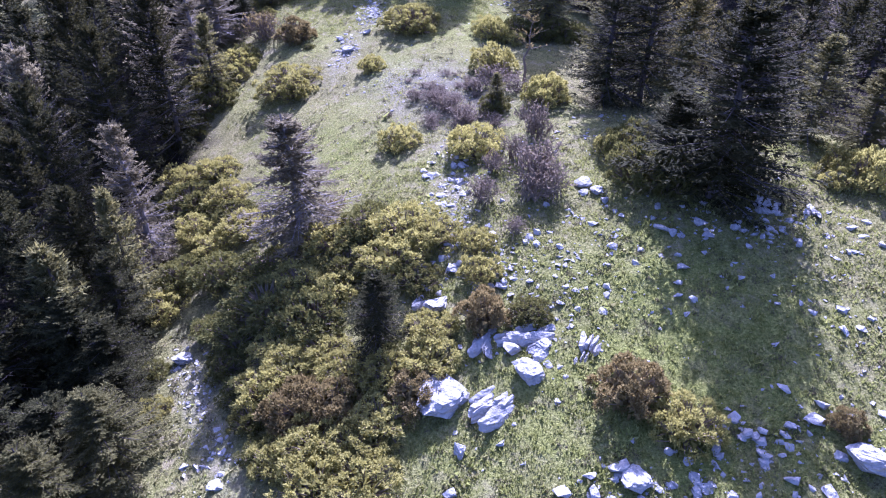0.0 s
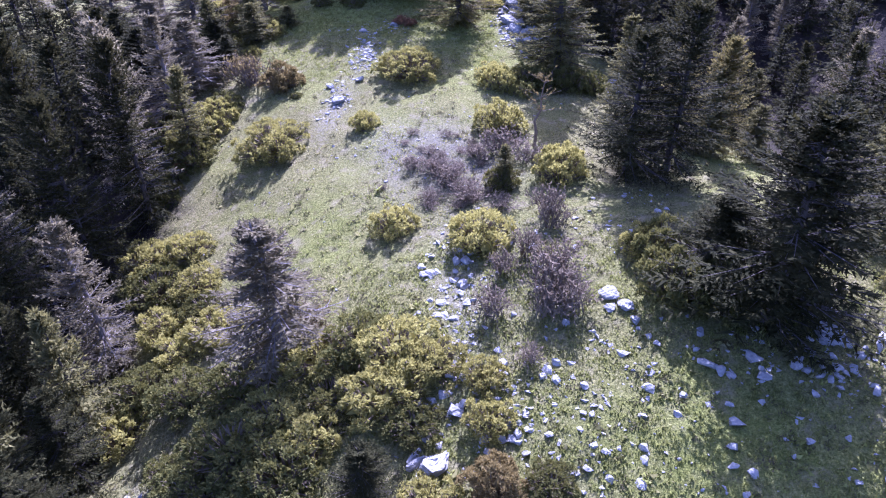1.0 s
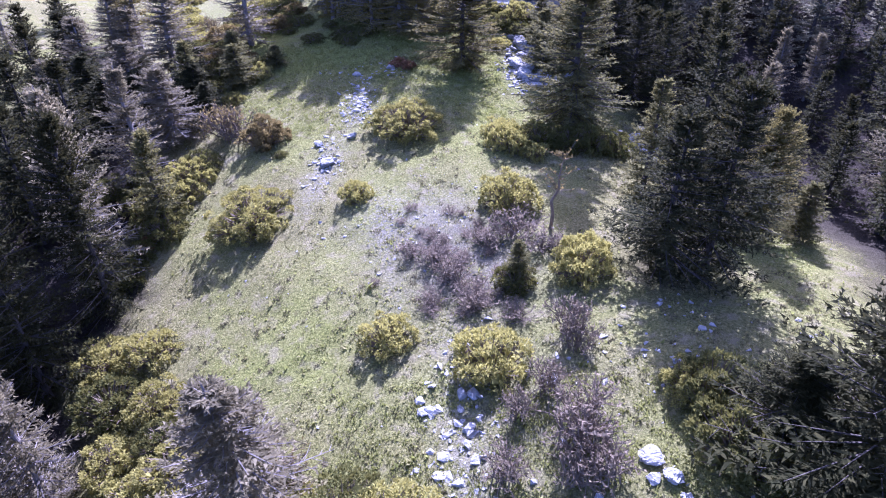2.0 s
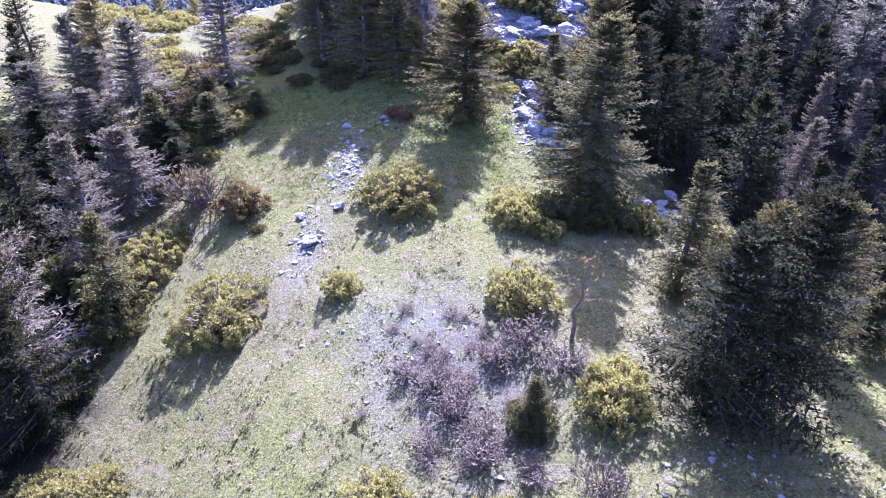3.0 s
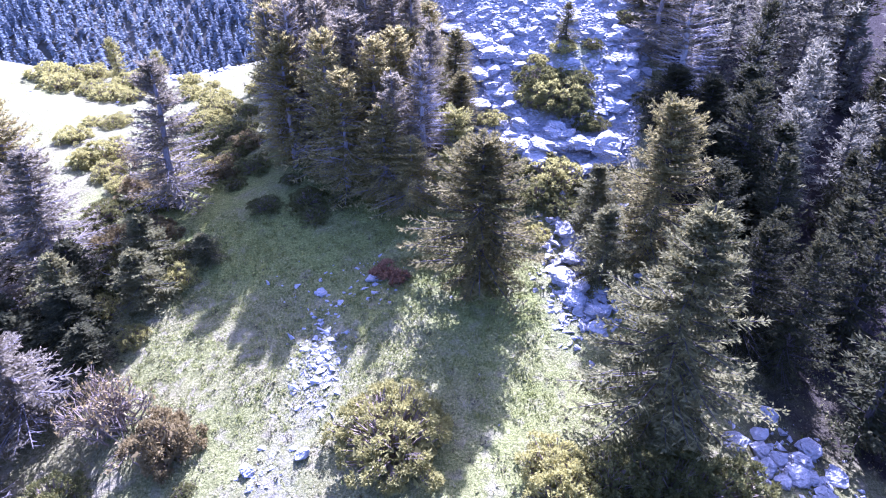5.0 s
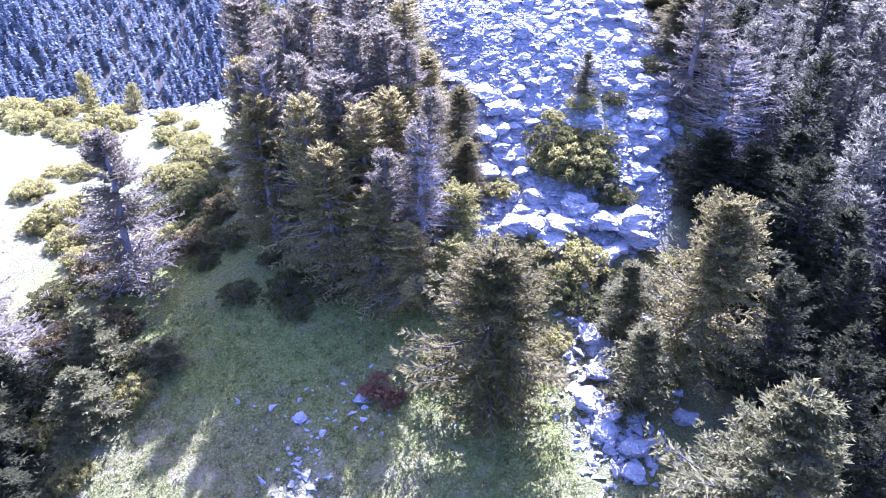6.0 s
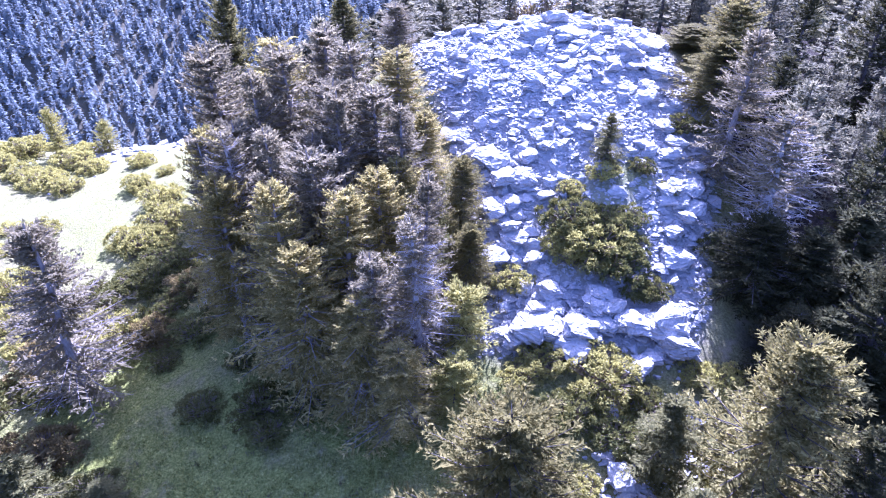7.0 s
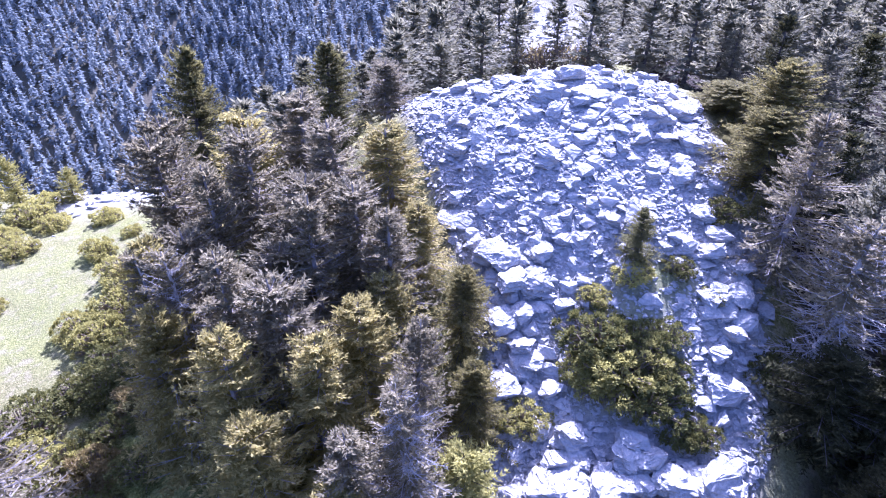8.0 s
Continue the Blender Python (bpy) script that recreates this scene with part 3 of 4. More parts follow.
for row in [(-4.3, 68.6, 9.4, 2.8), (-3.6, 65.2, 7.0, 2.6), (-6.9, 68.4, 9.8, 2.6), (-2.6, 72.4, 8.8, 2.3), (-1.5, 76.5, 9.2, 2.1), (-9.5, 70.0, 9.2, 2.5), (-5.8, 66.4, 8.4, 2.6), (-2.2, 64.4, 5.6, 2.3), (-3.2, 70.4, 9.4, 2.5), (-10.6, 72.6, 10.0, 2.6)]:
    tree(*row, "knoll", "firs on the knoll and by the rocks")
for row in [(-9.2, 71.3, 10.6, 2.4), (-10.5, 72.0, 10.0, 2.2), (-1.6, 66.9, 9.4, 2.2), (13.6, 72.6, 11.0, 3.0)]:
    tree(*row, "snag", "dying firs")
for row in [(-15.9, 62.2, 2.4, 1.8), (-18.0, 58.0, 2.9, 1.8), (-12.8, 62.0, 1.4, 1.2), (-15.2, 20.5, 0.1, 2.2), (-14.3, 24.0, 0.6, 1.6), (3.0, 35.3, 1.6, 0.9), (-15.0, 59.2, 2.3, 1.9), (-16.0, 44.6, 2.2, 1.8)]:
    tree(*row, "young", "young firs")
for row in [(12.6, 45.2, 1.4, 1.6), (-33.0, 98.2, 0.4, 1.3), (-29.5, 99.5, -1.2, 1.2), (0.1, 67.4, 6.0, 1.6), (-0.2, 64.9, 4.6, 1.4)]:
    tree(*row, "bushy", "bushy conifers")


def fill_wood():
    """The thick of the wood on both flanks and behind the rocky hill."""
    rng = random.Random(21)
    taken = [o.matrix_world.translation.xy for o in bpy.data.objects if o.name.startswith("fir_tree")]
    areas = [(-36, -18, 10, 62, 62, 8.0), (17.5, 32, 34, 92, 58, 7.5), (14.5, 21, 52, 72, 14, 7.5), (15.0, 22, 72, 96, 14, 7.0), (-44, -32, 62, 88, 5, 6.5), (-24, -15, 6, 18, 12, 6.0)]
    for x0, x1, y0, y1, count, tall in areas:
        done = tries = 0
        while done < count and tries < count * 20:
            tries += 1
            x, y = rng.uniform(x0, x1), rng.uniform(y0, y1)
            if any((x - p.x) ** 2 + (y - p.y) ** 2 < 2.6 ** 2 for p in taken) or (x > 0 and y < 44 and x < 21) or (3 < x < 14 and y > 101):
                continue
            taken.append(Vector((x, y)))
            done += 1
            high = tall * rng.uniform(0.65, 1.15)
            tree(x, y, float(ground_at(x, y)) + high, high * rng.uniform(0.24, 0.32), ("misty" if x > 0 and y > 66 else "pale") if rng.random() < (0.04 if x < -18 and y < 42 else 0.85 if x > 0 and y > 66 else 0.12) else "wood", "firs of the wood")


fill_wood()


def corners(me):
    """The corners and faces of a mesh of triangles."""
    v, f = np.empty(len(me.vertices) * 3), np.empty(len(me.loops), int)
    me.vertices.foreach_get("co", v)
    me.loops.foreach_get("vertex_index", f)
    return v.reshape(-1, 3), f.reshape(-1, 3)


def rear_wood():
    """The wood behind the rocky hill and deep on the flank, past counting."""
    rng = random.Random(22)
    crowns, trunks, taken = [], [], []
    for x0, x1, y0, y1, count, tall in ((-4, 30, 93, 126, 75, 5.8), (28, 60, 60, 140, 92, 7.2), (-15, -2, 91, 103, 10, 6.0)):
        done = tries = 0
        while done < count and tries < count * 20:
            tries += 1
            x, y = rng.uniform(x0, x1), rng.uniform(y0, y1)
            if any((x - p) ** 2 + (y - q) ** 2 < 6 for p, q in taken) or (4 < x < 13.5 and y > 102):
                continue
            taken.append((x, y))
            done += 1
            high = tall * rng.uniform(0.65, 1.15)
            m = pose(x, y, float(ground_at(x, y)), 0, 0, rng.uniform(0, 360)) @ Matrix.Diagonal((high * 0.125, high * 0.125, high / 9.0, 1))
            turn, shift = np.array(m.to_3x3()), np.array(m.translation)
            trunk, crown = rng.choice(REAR)
            for me, pieces in ((crown, crowns), (trunk, trunks)):
                v, f = corners(me)
                pieces.append((v @ turn.T + shift, f))
    wood = tagged(new("rear_firs", mesh_of("rear_firs", *joined(crowns), MISTFIR)), "fir wood behind the rocky hill with haze put into its colour", "forest", kind="stuff")
    tagged(part("trunk", mesh_of("trunk", *joined(trunks), BARK), wood), kind="stuff")


rear_wood()


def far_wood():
    """The wooded mountainside across the valley, its haze carried by the needle colour."""
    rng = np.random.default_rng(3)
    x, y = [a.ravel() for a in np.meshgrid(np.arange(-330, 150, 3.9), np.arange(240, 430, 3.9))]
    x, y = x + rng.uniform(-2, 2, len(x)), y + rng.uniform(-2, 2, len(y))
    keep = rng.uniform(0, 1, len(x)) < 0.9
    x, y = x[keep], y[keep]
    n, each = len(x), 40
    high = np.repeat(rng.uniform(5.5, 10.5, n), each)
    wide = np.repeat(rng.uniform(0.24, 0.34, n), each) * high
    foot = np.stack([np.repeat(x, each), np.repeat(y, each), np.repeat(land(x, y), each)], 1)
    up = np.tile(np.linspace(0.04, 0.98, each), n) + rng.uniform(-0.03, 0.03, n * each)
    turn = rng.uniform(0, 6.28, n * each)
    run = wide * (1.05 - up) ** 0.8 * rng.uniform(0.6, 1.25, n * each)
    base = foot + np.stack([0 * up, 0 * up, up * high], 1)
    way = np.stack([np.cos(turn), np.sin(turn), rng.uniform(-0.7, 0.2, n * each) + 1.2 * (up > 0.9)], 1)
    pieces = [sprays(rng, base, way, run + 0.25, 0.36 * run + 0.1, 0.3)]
    tagged(new("far_firs", mesh_of("far_firs", *joined(pieces), FARHAZEFIR)), "fir wood on the mountainside across the valley, paled and blued by haze in its colour", "forest", kind="stuff")


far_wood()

# ---- bushes ----


def lumps(rng, count, flat):
    """Round lobes spread over a dome one metre in radius."""
    i = np.arange(count) + 0.5
    up = i / count
    turn = i * 2.39996 + rng.normal(0, 0.35, count)
    r = np.sqrt(1 - up ** 2) * rng.uniform(0.7, 0.96, count)
    high = flat * up ** 0.8 * rng.uniform(0.55, 0.92, count)
    return np.stack([r * np.cos(turn), r * np.sin(turn), high], 1), rng.uniform(0.65, 1.25, count) * 1.06 / math.sqrt(count)


def bush_meshes(seed, lobes, tufts, leaf, leaves, flat=0.85, spiky=0.5):
    """A bush of many leafy lobes with dark gaps and twigs between them."""
    rng = np.random.default_rng(seed)
    middle, size = lumps(rng, lobes, flat)
    which = rng.integers(0, lobes, tufts)
    outward = unit(middle * [1, 1, 0.8] + [0, 0, 0.15])
    way = unit(unit(rng.normal(0, 1, (tufts, 3))) + outward[which] * 0.75 + [0, 0, 0.35])
    base = middle[which] + way * (size[which] * rng.uniform(0.6, 1.0, tufts))[:, None]
    low = base[:, 2] > 0.0
    base, way = base[low], way[low]
    pieces = []
    for _ in range(3):
        pieces.append(sprays(rng, base + rng.normal(0, leaf * 0.3, base.shape), way + [0, 0, spiky * 0.6] + rng.normal(0, 0.38, base.shape), leaf * rng.uniform(0.6, 1.3, len(base)), leaf * 0.34 * rng.uniform(0.7, 1.3, len(base)), 0.9))
    deep = rng.normal(0, 1, (tufts // 6, 3))
    deep = unit(deep) * (rng.uniform(0, 1, (len(deep), 1)) ** 0.4) * [0.74, 0.74, flat * 0.66]
    deep[:, 2] = np.abs(deep[:, 2])
    pieces.append(sprays(rng, deep, rng.normal(0, 1, deep.shape), leaf * 3.0, leaf * 1.1, 1.0))
    foliage = mesh_of("foliage", *joined(pieces), leaves)
    tips = rng.integers(0, lobes, lobes * 4)
    end = middle[tips] + unit(rng.normal(0, 1, (len(tips), 3)) + [0, 0, 0.6]) * (size[tips] * 0.9)[:, None]
    root = np.stack([rng.normal(0, 0.12, len(tips)), rng.normal(0, 0.12, len(tips)), np.full(len(tips), -0.1)], 1)
    knee = root * 0.5 + end * 0.5 - [0, 0, 0.05]
    stems = mesh_of("branchwork", *joined([sticks(root, knee, 0.03, 0.022), sticks(knee, end, 0.02, 0.006)]), TWIG)
    return stems, foliage


def twig_meshes(seed, stems_count, leaves, tufts):
    """A bare shrub: forked twigs and a few sprigs."""
    rng = np.random.default_rng(seed)
    n = stems_count
    root = np.stack([rng.normal(0, 0.25, n), rng.normal(0, 0.25, n), np.full(n, -0.05)], 1)
    lean = np.stack([rng.normal(0, 0.55, n), rng.normal(0, 0.55, n), rng.uniform(0.7, 1.2, n)], 1)
    first = root + lean * rng.uniform(0.35, 0.6, (n, 1))
    pieces = [sticks(root, first, 0.03, 0.02)]
    ends = []
    for count, share, a, b in ((4, 0.42, 0.019, 0.011), (3, 0.26, 0.013, 0.007)):
        start = np.repeat(first, count, 0)
        way = np.repeat(unit(lean), count, 0) + rng.normal(0, 0.6, (len(start), 3))
        stop = start + unit(way) * share * rng.uniform(0.6, 1.2, (len(start), 1))
        stop[:, 2] = np.maximum(stop[:, 2], 0.03)
        pieces.append(sticks(start, stop, a, b))
        first, lean = stop, way
        ends.append(stop)
    ends = np.concatenate(ends)
    pick = ends[rng.integers(0, len(ends), tufts)]
    sprig = sprays(rng, pick, rng.normal(0, 0.6, pick.shape) + [0, 0, 0.8], 0.14, 0.035)
    return mesh_of("branchwork", *joined(pieces), TWIG), mesh_of("blossom", *sprig, leaves)


BUSHES = {
    "juniper": ([bush_meshes(s, 38, 1400, 0.073, JUNIPER) for s in (31, 32, 33)], "low yellow-green juniper bush in the grass"),
    "big": ([bush_meshes(s, 70, 4200, 0.045, JUNIPER, 0.9) for s in (34, 35)], "large rounded yellow-green juniper bush"),
    "dark": ([bush_meshes(s, 38, 1350, 0.073, DARKJUNIPER, 0.8) for s in (36, 37)], "dark-green spreading juniper bush"),
    "brown": ([bush_meshes(s, 32, 1900, 0.08, BROWNJUNIPER, 1.0, 0.8) for s in (38,)], "juniper bush with browned twigs"),
    "rust": ([bush_meshes(s, 6, 300, 0.2, RUST, 0.5) for s in (39,)], "clump of dead rust-brown bracken"),
}
SHRUBS = {
    "bare": ([twig_meshes(s, 20, HEATHER, 260) for s in (41, 42)], "leafless shrub with grey-lilac twigs"),
    "pink": ([twig_meshes(s, 30, BROWNJUNIPER, 420) for s in (43,)], "thorny shrub with pinkish-grey twigs and few leaves"),
}
made_bushes = {}


def bush(x, y, r, kind, group, high=1.0, deep=0.0):
    table, name, parts_of, category = (BUSHES, "juniper_bush", ("branchwork", "foliage"), "bush") if kind in BUSHES else (SHRUBS, "bare_shrub", ("branchwork", "blossom"), "shrub")
    if kind == "rust":
        name, category = "bracken_clump", "bracken"
    meshes, label = table[kind]
    which = picker.randrange(len(meshes))
    spot = (x, y, picker.uniform(-15, 15), (r, r * deep, r * high)) if deep else (x, y, picker.uniform(0, 360), (r * picker.uniform(0.92, 1.1), r * picker.uniform(0.92, 1.1), r * high * picker.uniform(0.85, 1.15)))
    if (kind, which) in made_bushes:
        ob = copy_thing(made_bushes[kind, which], Matrix())
        place_on(ob, *spot)
        return tagged(ob, label, category, group)
    ob = made_bushes[kind, which] = stand(name, list(zip(parts_of, meshes[which])), *spot, label, category, group)
    return ob


# x, y, radius
for row in [(-15.5, 34.9, 1.4), (-13.3, 34.9, 1.2), (-14.1, 32.2, 1.6), (-11.8, 31.7, 1.1), (-9.9, 28.2, 1.3), (-11.3, 27.5, 1.1), (-12.6, 25.6, 1.2), (-10.2, 24.5, 1.3), (-8.2, 24.4, 1.4), (-5.9, 22.1, 1.4), (-7.2, 21.2, 1.6), (-8.3, 20.3, 1.3), (-5.1, 20.2, 1.4), (-4.8, 24.9, 1.4), (-3.2, 25.1, 1.4), (-1.6, 24.2, 1.4),
            (-0.3, 23.4, 1.0), (-4.0, 22.8, 1.3), (-2.0, 22.4, 1.4), (-1.0, 21.1, 1.0), (-4.3, 21.5, 1.1), (-10.9, 29.8, 1.1), (-12.9, 29.3, 1.2)]:
    bush(row[0], row[1], row[2] * 1.2, "dark" if picker.random() < 0.3 else "juniper", "juniper thicket on the slope", 0.9)
for row in [(-8.5, 18.7, 0.9), (-7.5, 17.2, 0.9), (-6.8, 15.7, 0.9), (-6.1, 14.3, 0.8), (-11.9, 19.3, 0.8), (-9.9, 21.2, 0.9)]:
    bush(*row, "dark", "junipers beside the gravel path", 1.0)
for row in [(-6.6, 17.0, 1.1), (-5.4, 17.7, 1.2), (-4.4, 18.2, 1.0), (-5.0, 15.6, 1.2), (-3.8, 15.6, 1.1), (-4.2, 14.1, 1.1), (-3.0, 14.1, 1.1), (-5.3, 13.9, 1.0), (-4.0, 12.7, 1.1), (-2.5, 12.6, 1.0), (-2.0, 14.8, 1.0), (-0.8, 15.7, 1.0), (-0.5, 16.9, 1.0), (-0.5, 18.1, 0.9), (-12.8, 23.7, 1.1), (-1.7, 16.6, 1.0), (-3.4, 16.9, 1.0), (-6.4, 19.0, 1.1), (-11.2, 17.0, 0.9)]:
    bush(row[0], row[1], row[2] * 1.2, "brown" if picker.random() < 0.2 else "juniper", "juniper thicket below the slope", 0.9)
for row in [(7.4, 13.4, 1.2), (18.0, 26.0, 1.4), (18.5, 25.0, 1.5), (16.9, 24.8, 0.7), (1.5, 20.8, 1.0), (1.4, 22.5, 0.9), (-4.8, 43.2, 0.9), (3.2, 41.9, 1.6), (3.3, 49.0, 1.25), (3.6, 47.9, 1.25), (5.1, 47.0, 0.9), (-2.3, 32.4, 1.2), (1.6, 30.5, 1.5), (5.7, 35.5, 1.4), (6.1, 36.5, 1.2), (4.3, 47.6, 0.9), (8.3, 28.4, 1.2), (-14.8, 56.7, 0.8), (-16.9, 58.6, 1.1), (-13.6, 60.4, 0.9)]:
    bush(*row, "juniper", "junipers in the meadow", 1.25)
for row in [(8.7, 25.7, 1.7), (8.8, 28.0, 1.4), (9.7, 24.9, 1.4)]:
    bush(*row, "dark", "dark junipers by the wide fir", 1.35)
for row in [(-15.7, 46.3, 1.8), (-15.3, 47.7, 1.7), (-17.4, 46.0, 1.5)]:
    bush(*row, "big", "large junipers in the meadow", 1.0)
for row in [(-10.3, 42.8, 2.35, 0.8, 1.25), (-2.4, 50.2, 2.4, 0.85, 1.15)]:
    bush(*row[:3], "big", "large junipers in the meadow", *row[3:])
for row in [(6.4, 48.7, 1.4), (7.6, 48.4, 1.5), (9.9, 48.4, 1.5), (8.7, 48.4, 1.5), (5.3, 48.6, 1.35), (-9.95, 48.8, 0.46), (-16.7, 44.4, 1.3), (-17.5, 47.9, 1.5), (-15.5, 43.4, 1.4), (-16.4, 42.2, 1.1), (-17.0, 40.5, 1.7), (-20.2, 47.3, 1.7), (3.2, 18.5, 0.9), (2.9, 35.1, 1.1), (-14.9, 48.9, 1.2)]:
    bush(*row, "dark", "dark junipers at the meadow's edge", 1.05)
for row in [(5.95, 14.7, 1.2), (1.5, 18.5, 1.0), (-11.2, 50.7, 1.5), (12.0, 13.1, 0.6)]:
    bush(*row, "brown", "browned junipers", 1.15)
for row in [(-39.0, 96.5, 2.2), (-36.0, 98.0, 2.0), (-34.8, 100.0, 1.0), (-31.2, 98.5, 1.2), (-31.1, 91.5, 1.8), (-33.2, 92.9, 1.5), (-15.8, 85.5, 0.9), (-15.6, 87.9, 1.1), (-14.5, 83.2, 0.8), (-21.5, 91.8, 0.8), (-28.8, 80.3, 1.5), (-24.5, 76.4, 2.0), (-25.8, 75.8, 1.4), (-26.7, 83.3, 1.4), (-28.9, 83.6, 1.0), (-36.5, 93.8, 2.0), (-23.0, 73.5, 1.3), (-21.4, 71.5, 1.0), (-30.7, 95.7, 2.0), (-28.4, 94.4, 1.3), (-24.6, 94.6, 1.3), (-22.6, 89.2, 1.3), (-28.7, 90.4, 1.4)]:
    bush(*row, "juniper", "junipers on the crest", 0.85)
for row in [(-8.0, 65.9, 1.4), (-7.5, 64.6, 1.0), (-10.6, 66.2, 1.1), (-9.5, 68.3, 0.7), (-12.1, 72.4, 0.4), (-13.1, 69.2, 0.8), (-15.2, 76.4, 1.5), (-16.8, 75.8, 1.6), (-13.7, 74.2, 1.3), (-18.5, 79.9, 1.3), (-16.8, 78.9, 1.2), (-15.0, 80.1, 1.1), (-6.2, 65.6, 1.0), (-14.4, 72.9, 1.2), (-12.3, 70.9, 1.3), (-13.7, 62.8, 1.1), (-17.0, 61.0, 1.5)]:
    bush(*row, "dark", "dark bushes below the knoll", 0.75)
for row in [(-17.5, 81.9, 1.9), (-17.7, 79.4, 1.7), (-14.6, 76.6, 1.5), (-19.4, 85.7, 1.7), (-13.6, 74.4, 1.3), (-19.6, 80.7, 1.4), (-16.5, 77.6, 1.5), (-16.0, 75.4, 1.5), (-18.5, 73.9, 2.0), (-18.2, 63.9, 1.8), (-16.5, 64.6, 1.4), (-16.8, 60.7, 1.6), (-15.4, 62.0, 1.6), (-17.6, 62.6, 1.7), (-19.0, 70.0, 1.7), (-17.6, 68.2, 1.5), (-15.6, 71.4, 1.5), (-18.2, 72.0, 1.7), (-20.6, 67.4, 1.6), (-14.4, 71.0, 1.2)]:
    bush(*row, picker.choice(("dark", "dark", "juniper", "juniper", "brown")), "junipers on the shoulder", 0.8)
for row in [(5.3, 72.9, 1.6), (6.0, 71.8, 1.7), (6.9, 70.8, 1.5), (6.5, 72.8, 1.3), (5.2, 71.4, 1.2), (8.3, 69.7, 0.9), (7.5, 71.6, 1.1), (7.9, 73.0, 0.9), (11.5, 78.5, 1.0), (2.4, 70.3, 1.0), (8.9, 75.7, 0.8), (7.0, 75.4, 0.9), (10.0, 74.6, 0.6), (5.4, 74.7, 0.7), (7.7, 69.7, 0.8), (11.7, 72.2, 1.0), (4.4, 71.9, 0.8), (5.6, 65.9, 1.7), (4.1, 64.3, 1.3), (5.7, 63.6, 1.2), (7.1, 64.8, 1.0), (9.4, 66.3, 0.8), (9.4, 62.1, 0.9), (4.0, 61.8, 0.9), (3.4, 66.8, 1.2), (2.4, 66.0, 0.9), (10.6, 66.0, 1.2), (11.4, 64.4, 1.1)]:
    bush(*row, "dark" if int(row[0] * 10) % 2 else "juniper", "bushes among the rocks", 0.85)
bush(-3.2, 59.6, 0.7, "rust", "bracken")
bush(-2.6, 59.2, 0.5, "rust", "bracken")
bush(-16.2, 43.0, 0.5, "rust", "bracken")
for row in [(4.2, 26.6, 1.3), (4.8, 25.5, 1.0), (1.8, 25.7, 1.0), (3.0, 23.1, 0.6), (0.3, 36.0, 1.2), (-1.6, 37.9, 0.9), (-0.5, 37.2, 1.0), (3.2, 38.8, 1.4), (4.5, 37.5, 1.2), (4.7, 31.8, 1.1), (2.0, 38.3, 1.1), (1.3, 34.0, 1.0), (4.9, 31.0, 0.8), (2.4, 28.1, 0.8), (1.1, 35.0, 0.8), (3.5, 29.1, 0.9), (4.5, 27.8, 1.2), (3.9, 25.4, 0.9), (-0.7, 34.6, 0.7), (2.7, 33.0, 0.8)]:
    bush(*row, "bare", "leafless shrubs in the heath", 1.15 if row[1] < 32 else 0.7)
for row in [(-13.5, 51.9, 1.6), (-14.4, 52.6, 1.2), (-5.6, 27.0, 0.8), (6.0, 97.0, 1.6), (7.8, 96.0, 1.6), (-21.5, 74.0, 0.9)]:
    bush(*row, "pink", "twiggy shrubs", 1.2)


def heath():
    rng = random.Random(33)
    for i in range(28):
        bush(rng.gauss(0.6, 2.2), rng.uniform(33.5, 42), rng.uniform(0.3, 0.6), "bare", "low heather shrubs", 0.6)


heath()


def crooked_tree(x, y):
    """A thin crooked little tree with a wispy top."""
    rng = np.random.default_rng(77)
    spine = np.array([(0, 0, -0.2), (0.05, 0, 0.8), (-0.08, 0.05, 1.5), (0.22, 0.0, 2.1), (0.2, 0.05, 2.8), (0.3, 0.0, 3.6)])
    pieces = [tube(spine, [0.1, 0.085, 0.07, 0.06, 0.04, 0.015], 7)]
    start = spine[rng.integers(3, 6, 26)] + rng.normal(0, 0.08, (26, 3))
    stop = start + np.stack([rng.normal(0, 0.5, 26), rng.normal(0, 0.5, 26), rng.uniform(0.0, 0.7, 26)], 1)
    pieces.append(sticks(start, stop, 0.018, 0.006))
    f = rng.uniform(0.3, 1, (220, 1))
    k = rng.integers(0, 26, 220)
    leaves = sprays(rng, start[k] * (1 - f) + stop[k] * f, rng.normal(0, 0.6, (220, 3)) + [0, 0, 0.5], 0.16, 0.045)
    return stand("crooked_tree", [("trunk", mesh_of("trunk", *joined(pieces), TWIG)), ("crown", mesh_of("crown", *leaves, BROWNJUNIPER))], x, y, 20, (1, 1, 1), "thin crooked tree with a sparse wispy top", "tree", "")


crooked_tree(5.0, 39.4)

# ---- stones ----


def stone_mesh(seed, flat, points=15):
    """An angular block one metre in radius."""
    rng = np.random.default_rng(seed)
    p = unit(rng.normal(0, 1, (points, 3)))
    p = p / np.abs(p).max(1, keepdims=True) ** 0.75 * rng.uniform(0.78, 1.0, (points, 1)) * [1.0, rng.uniform(0.6, 0.9), flat]
    bm = bmesh.new()
    for q in p:
        bm.verts.new(q)
    made = bmesh.ops.convex_hull(bm, input=bm.verts)
    bmesh.ops.delete(bm, geom=[g for g in set(made["geom_interior"]) | set(made["geom_unused"]) if isinstance(g, bmesh.types.BMVert) and g.is_valid], context="VERTS")
    bmesh.ops.triangulate(bm, faces=bm.faces)
    bm.verts.index_update()
    verts, faces = np.array([v.co for v in bm.verts]), np.array([[v.index for v in f.verts] for f in bm.faces])
    bm.free()
    return verts, faces


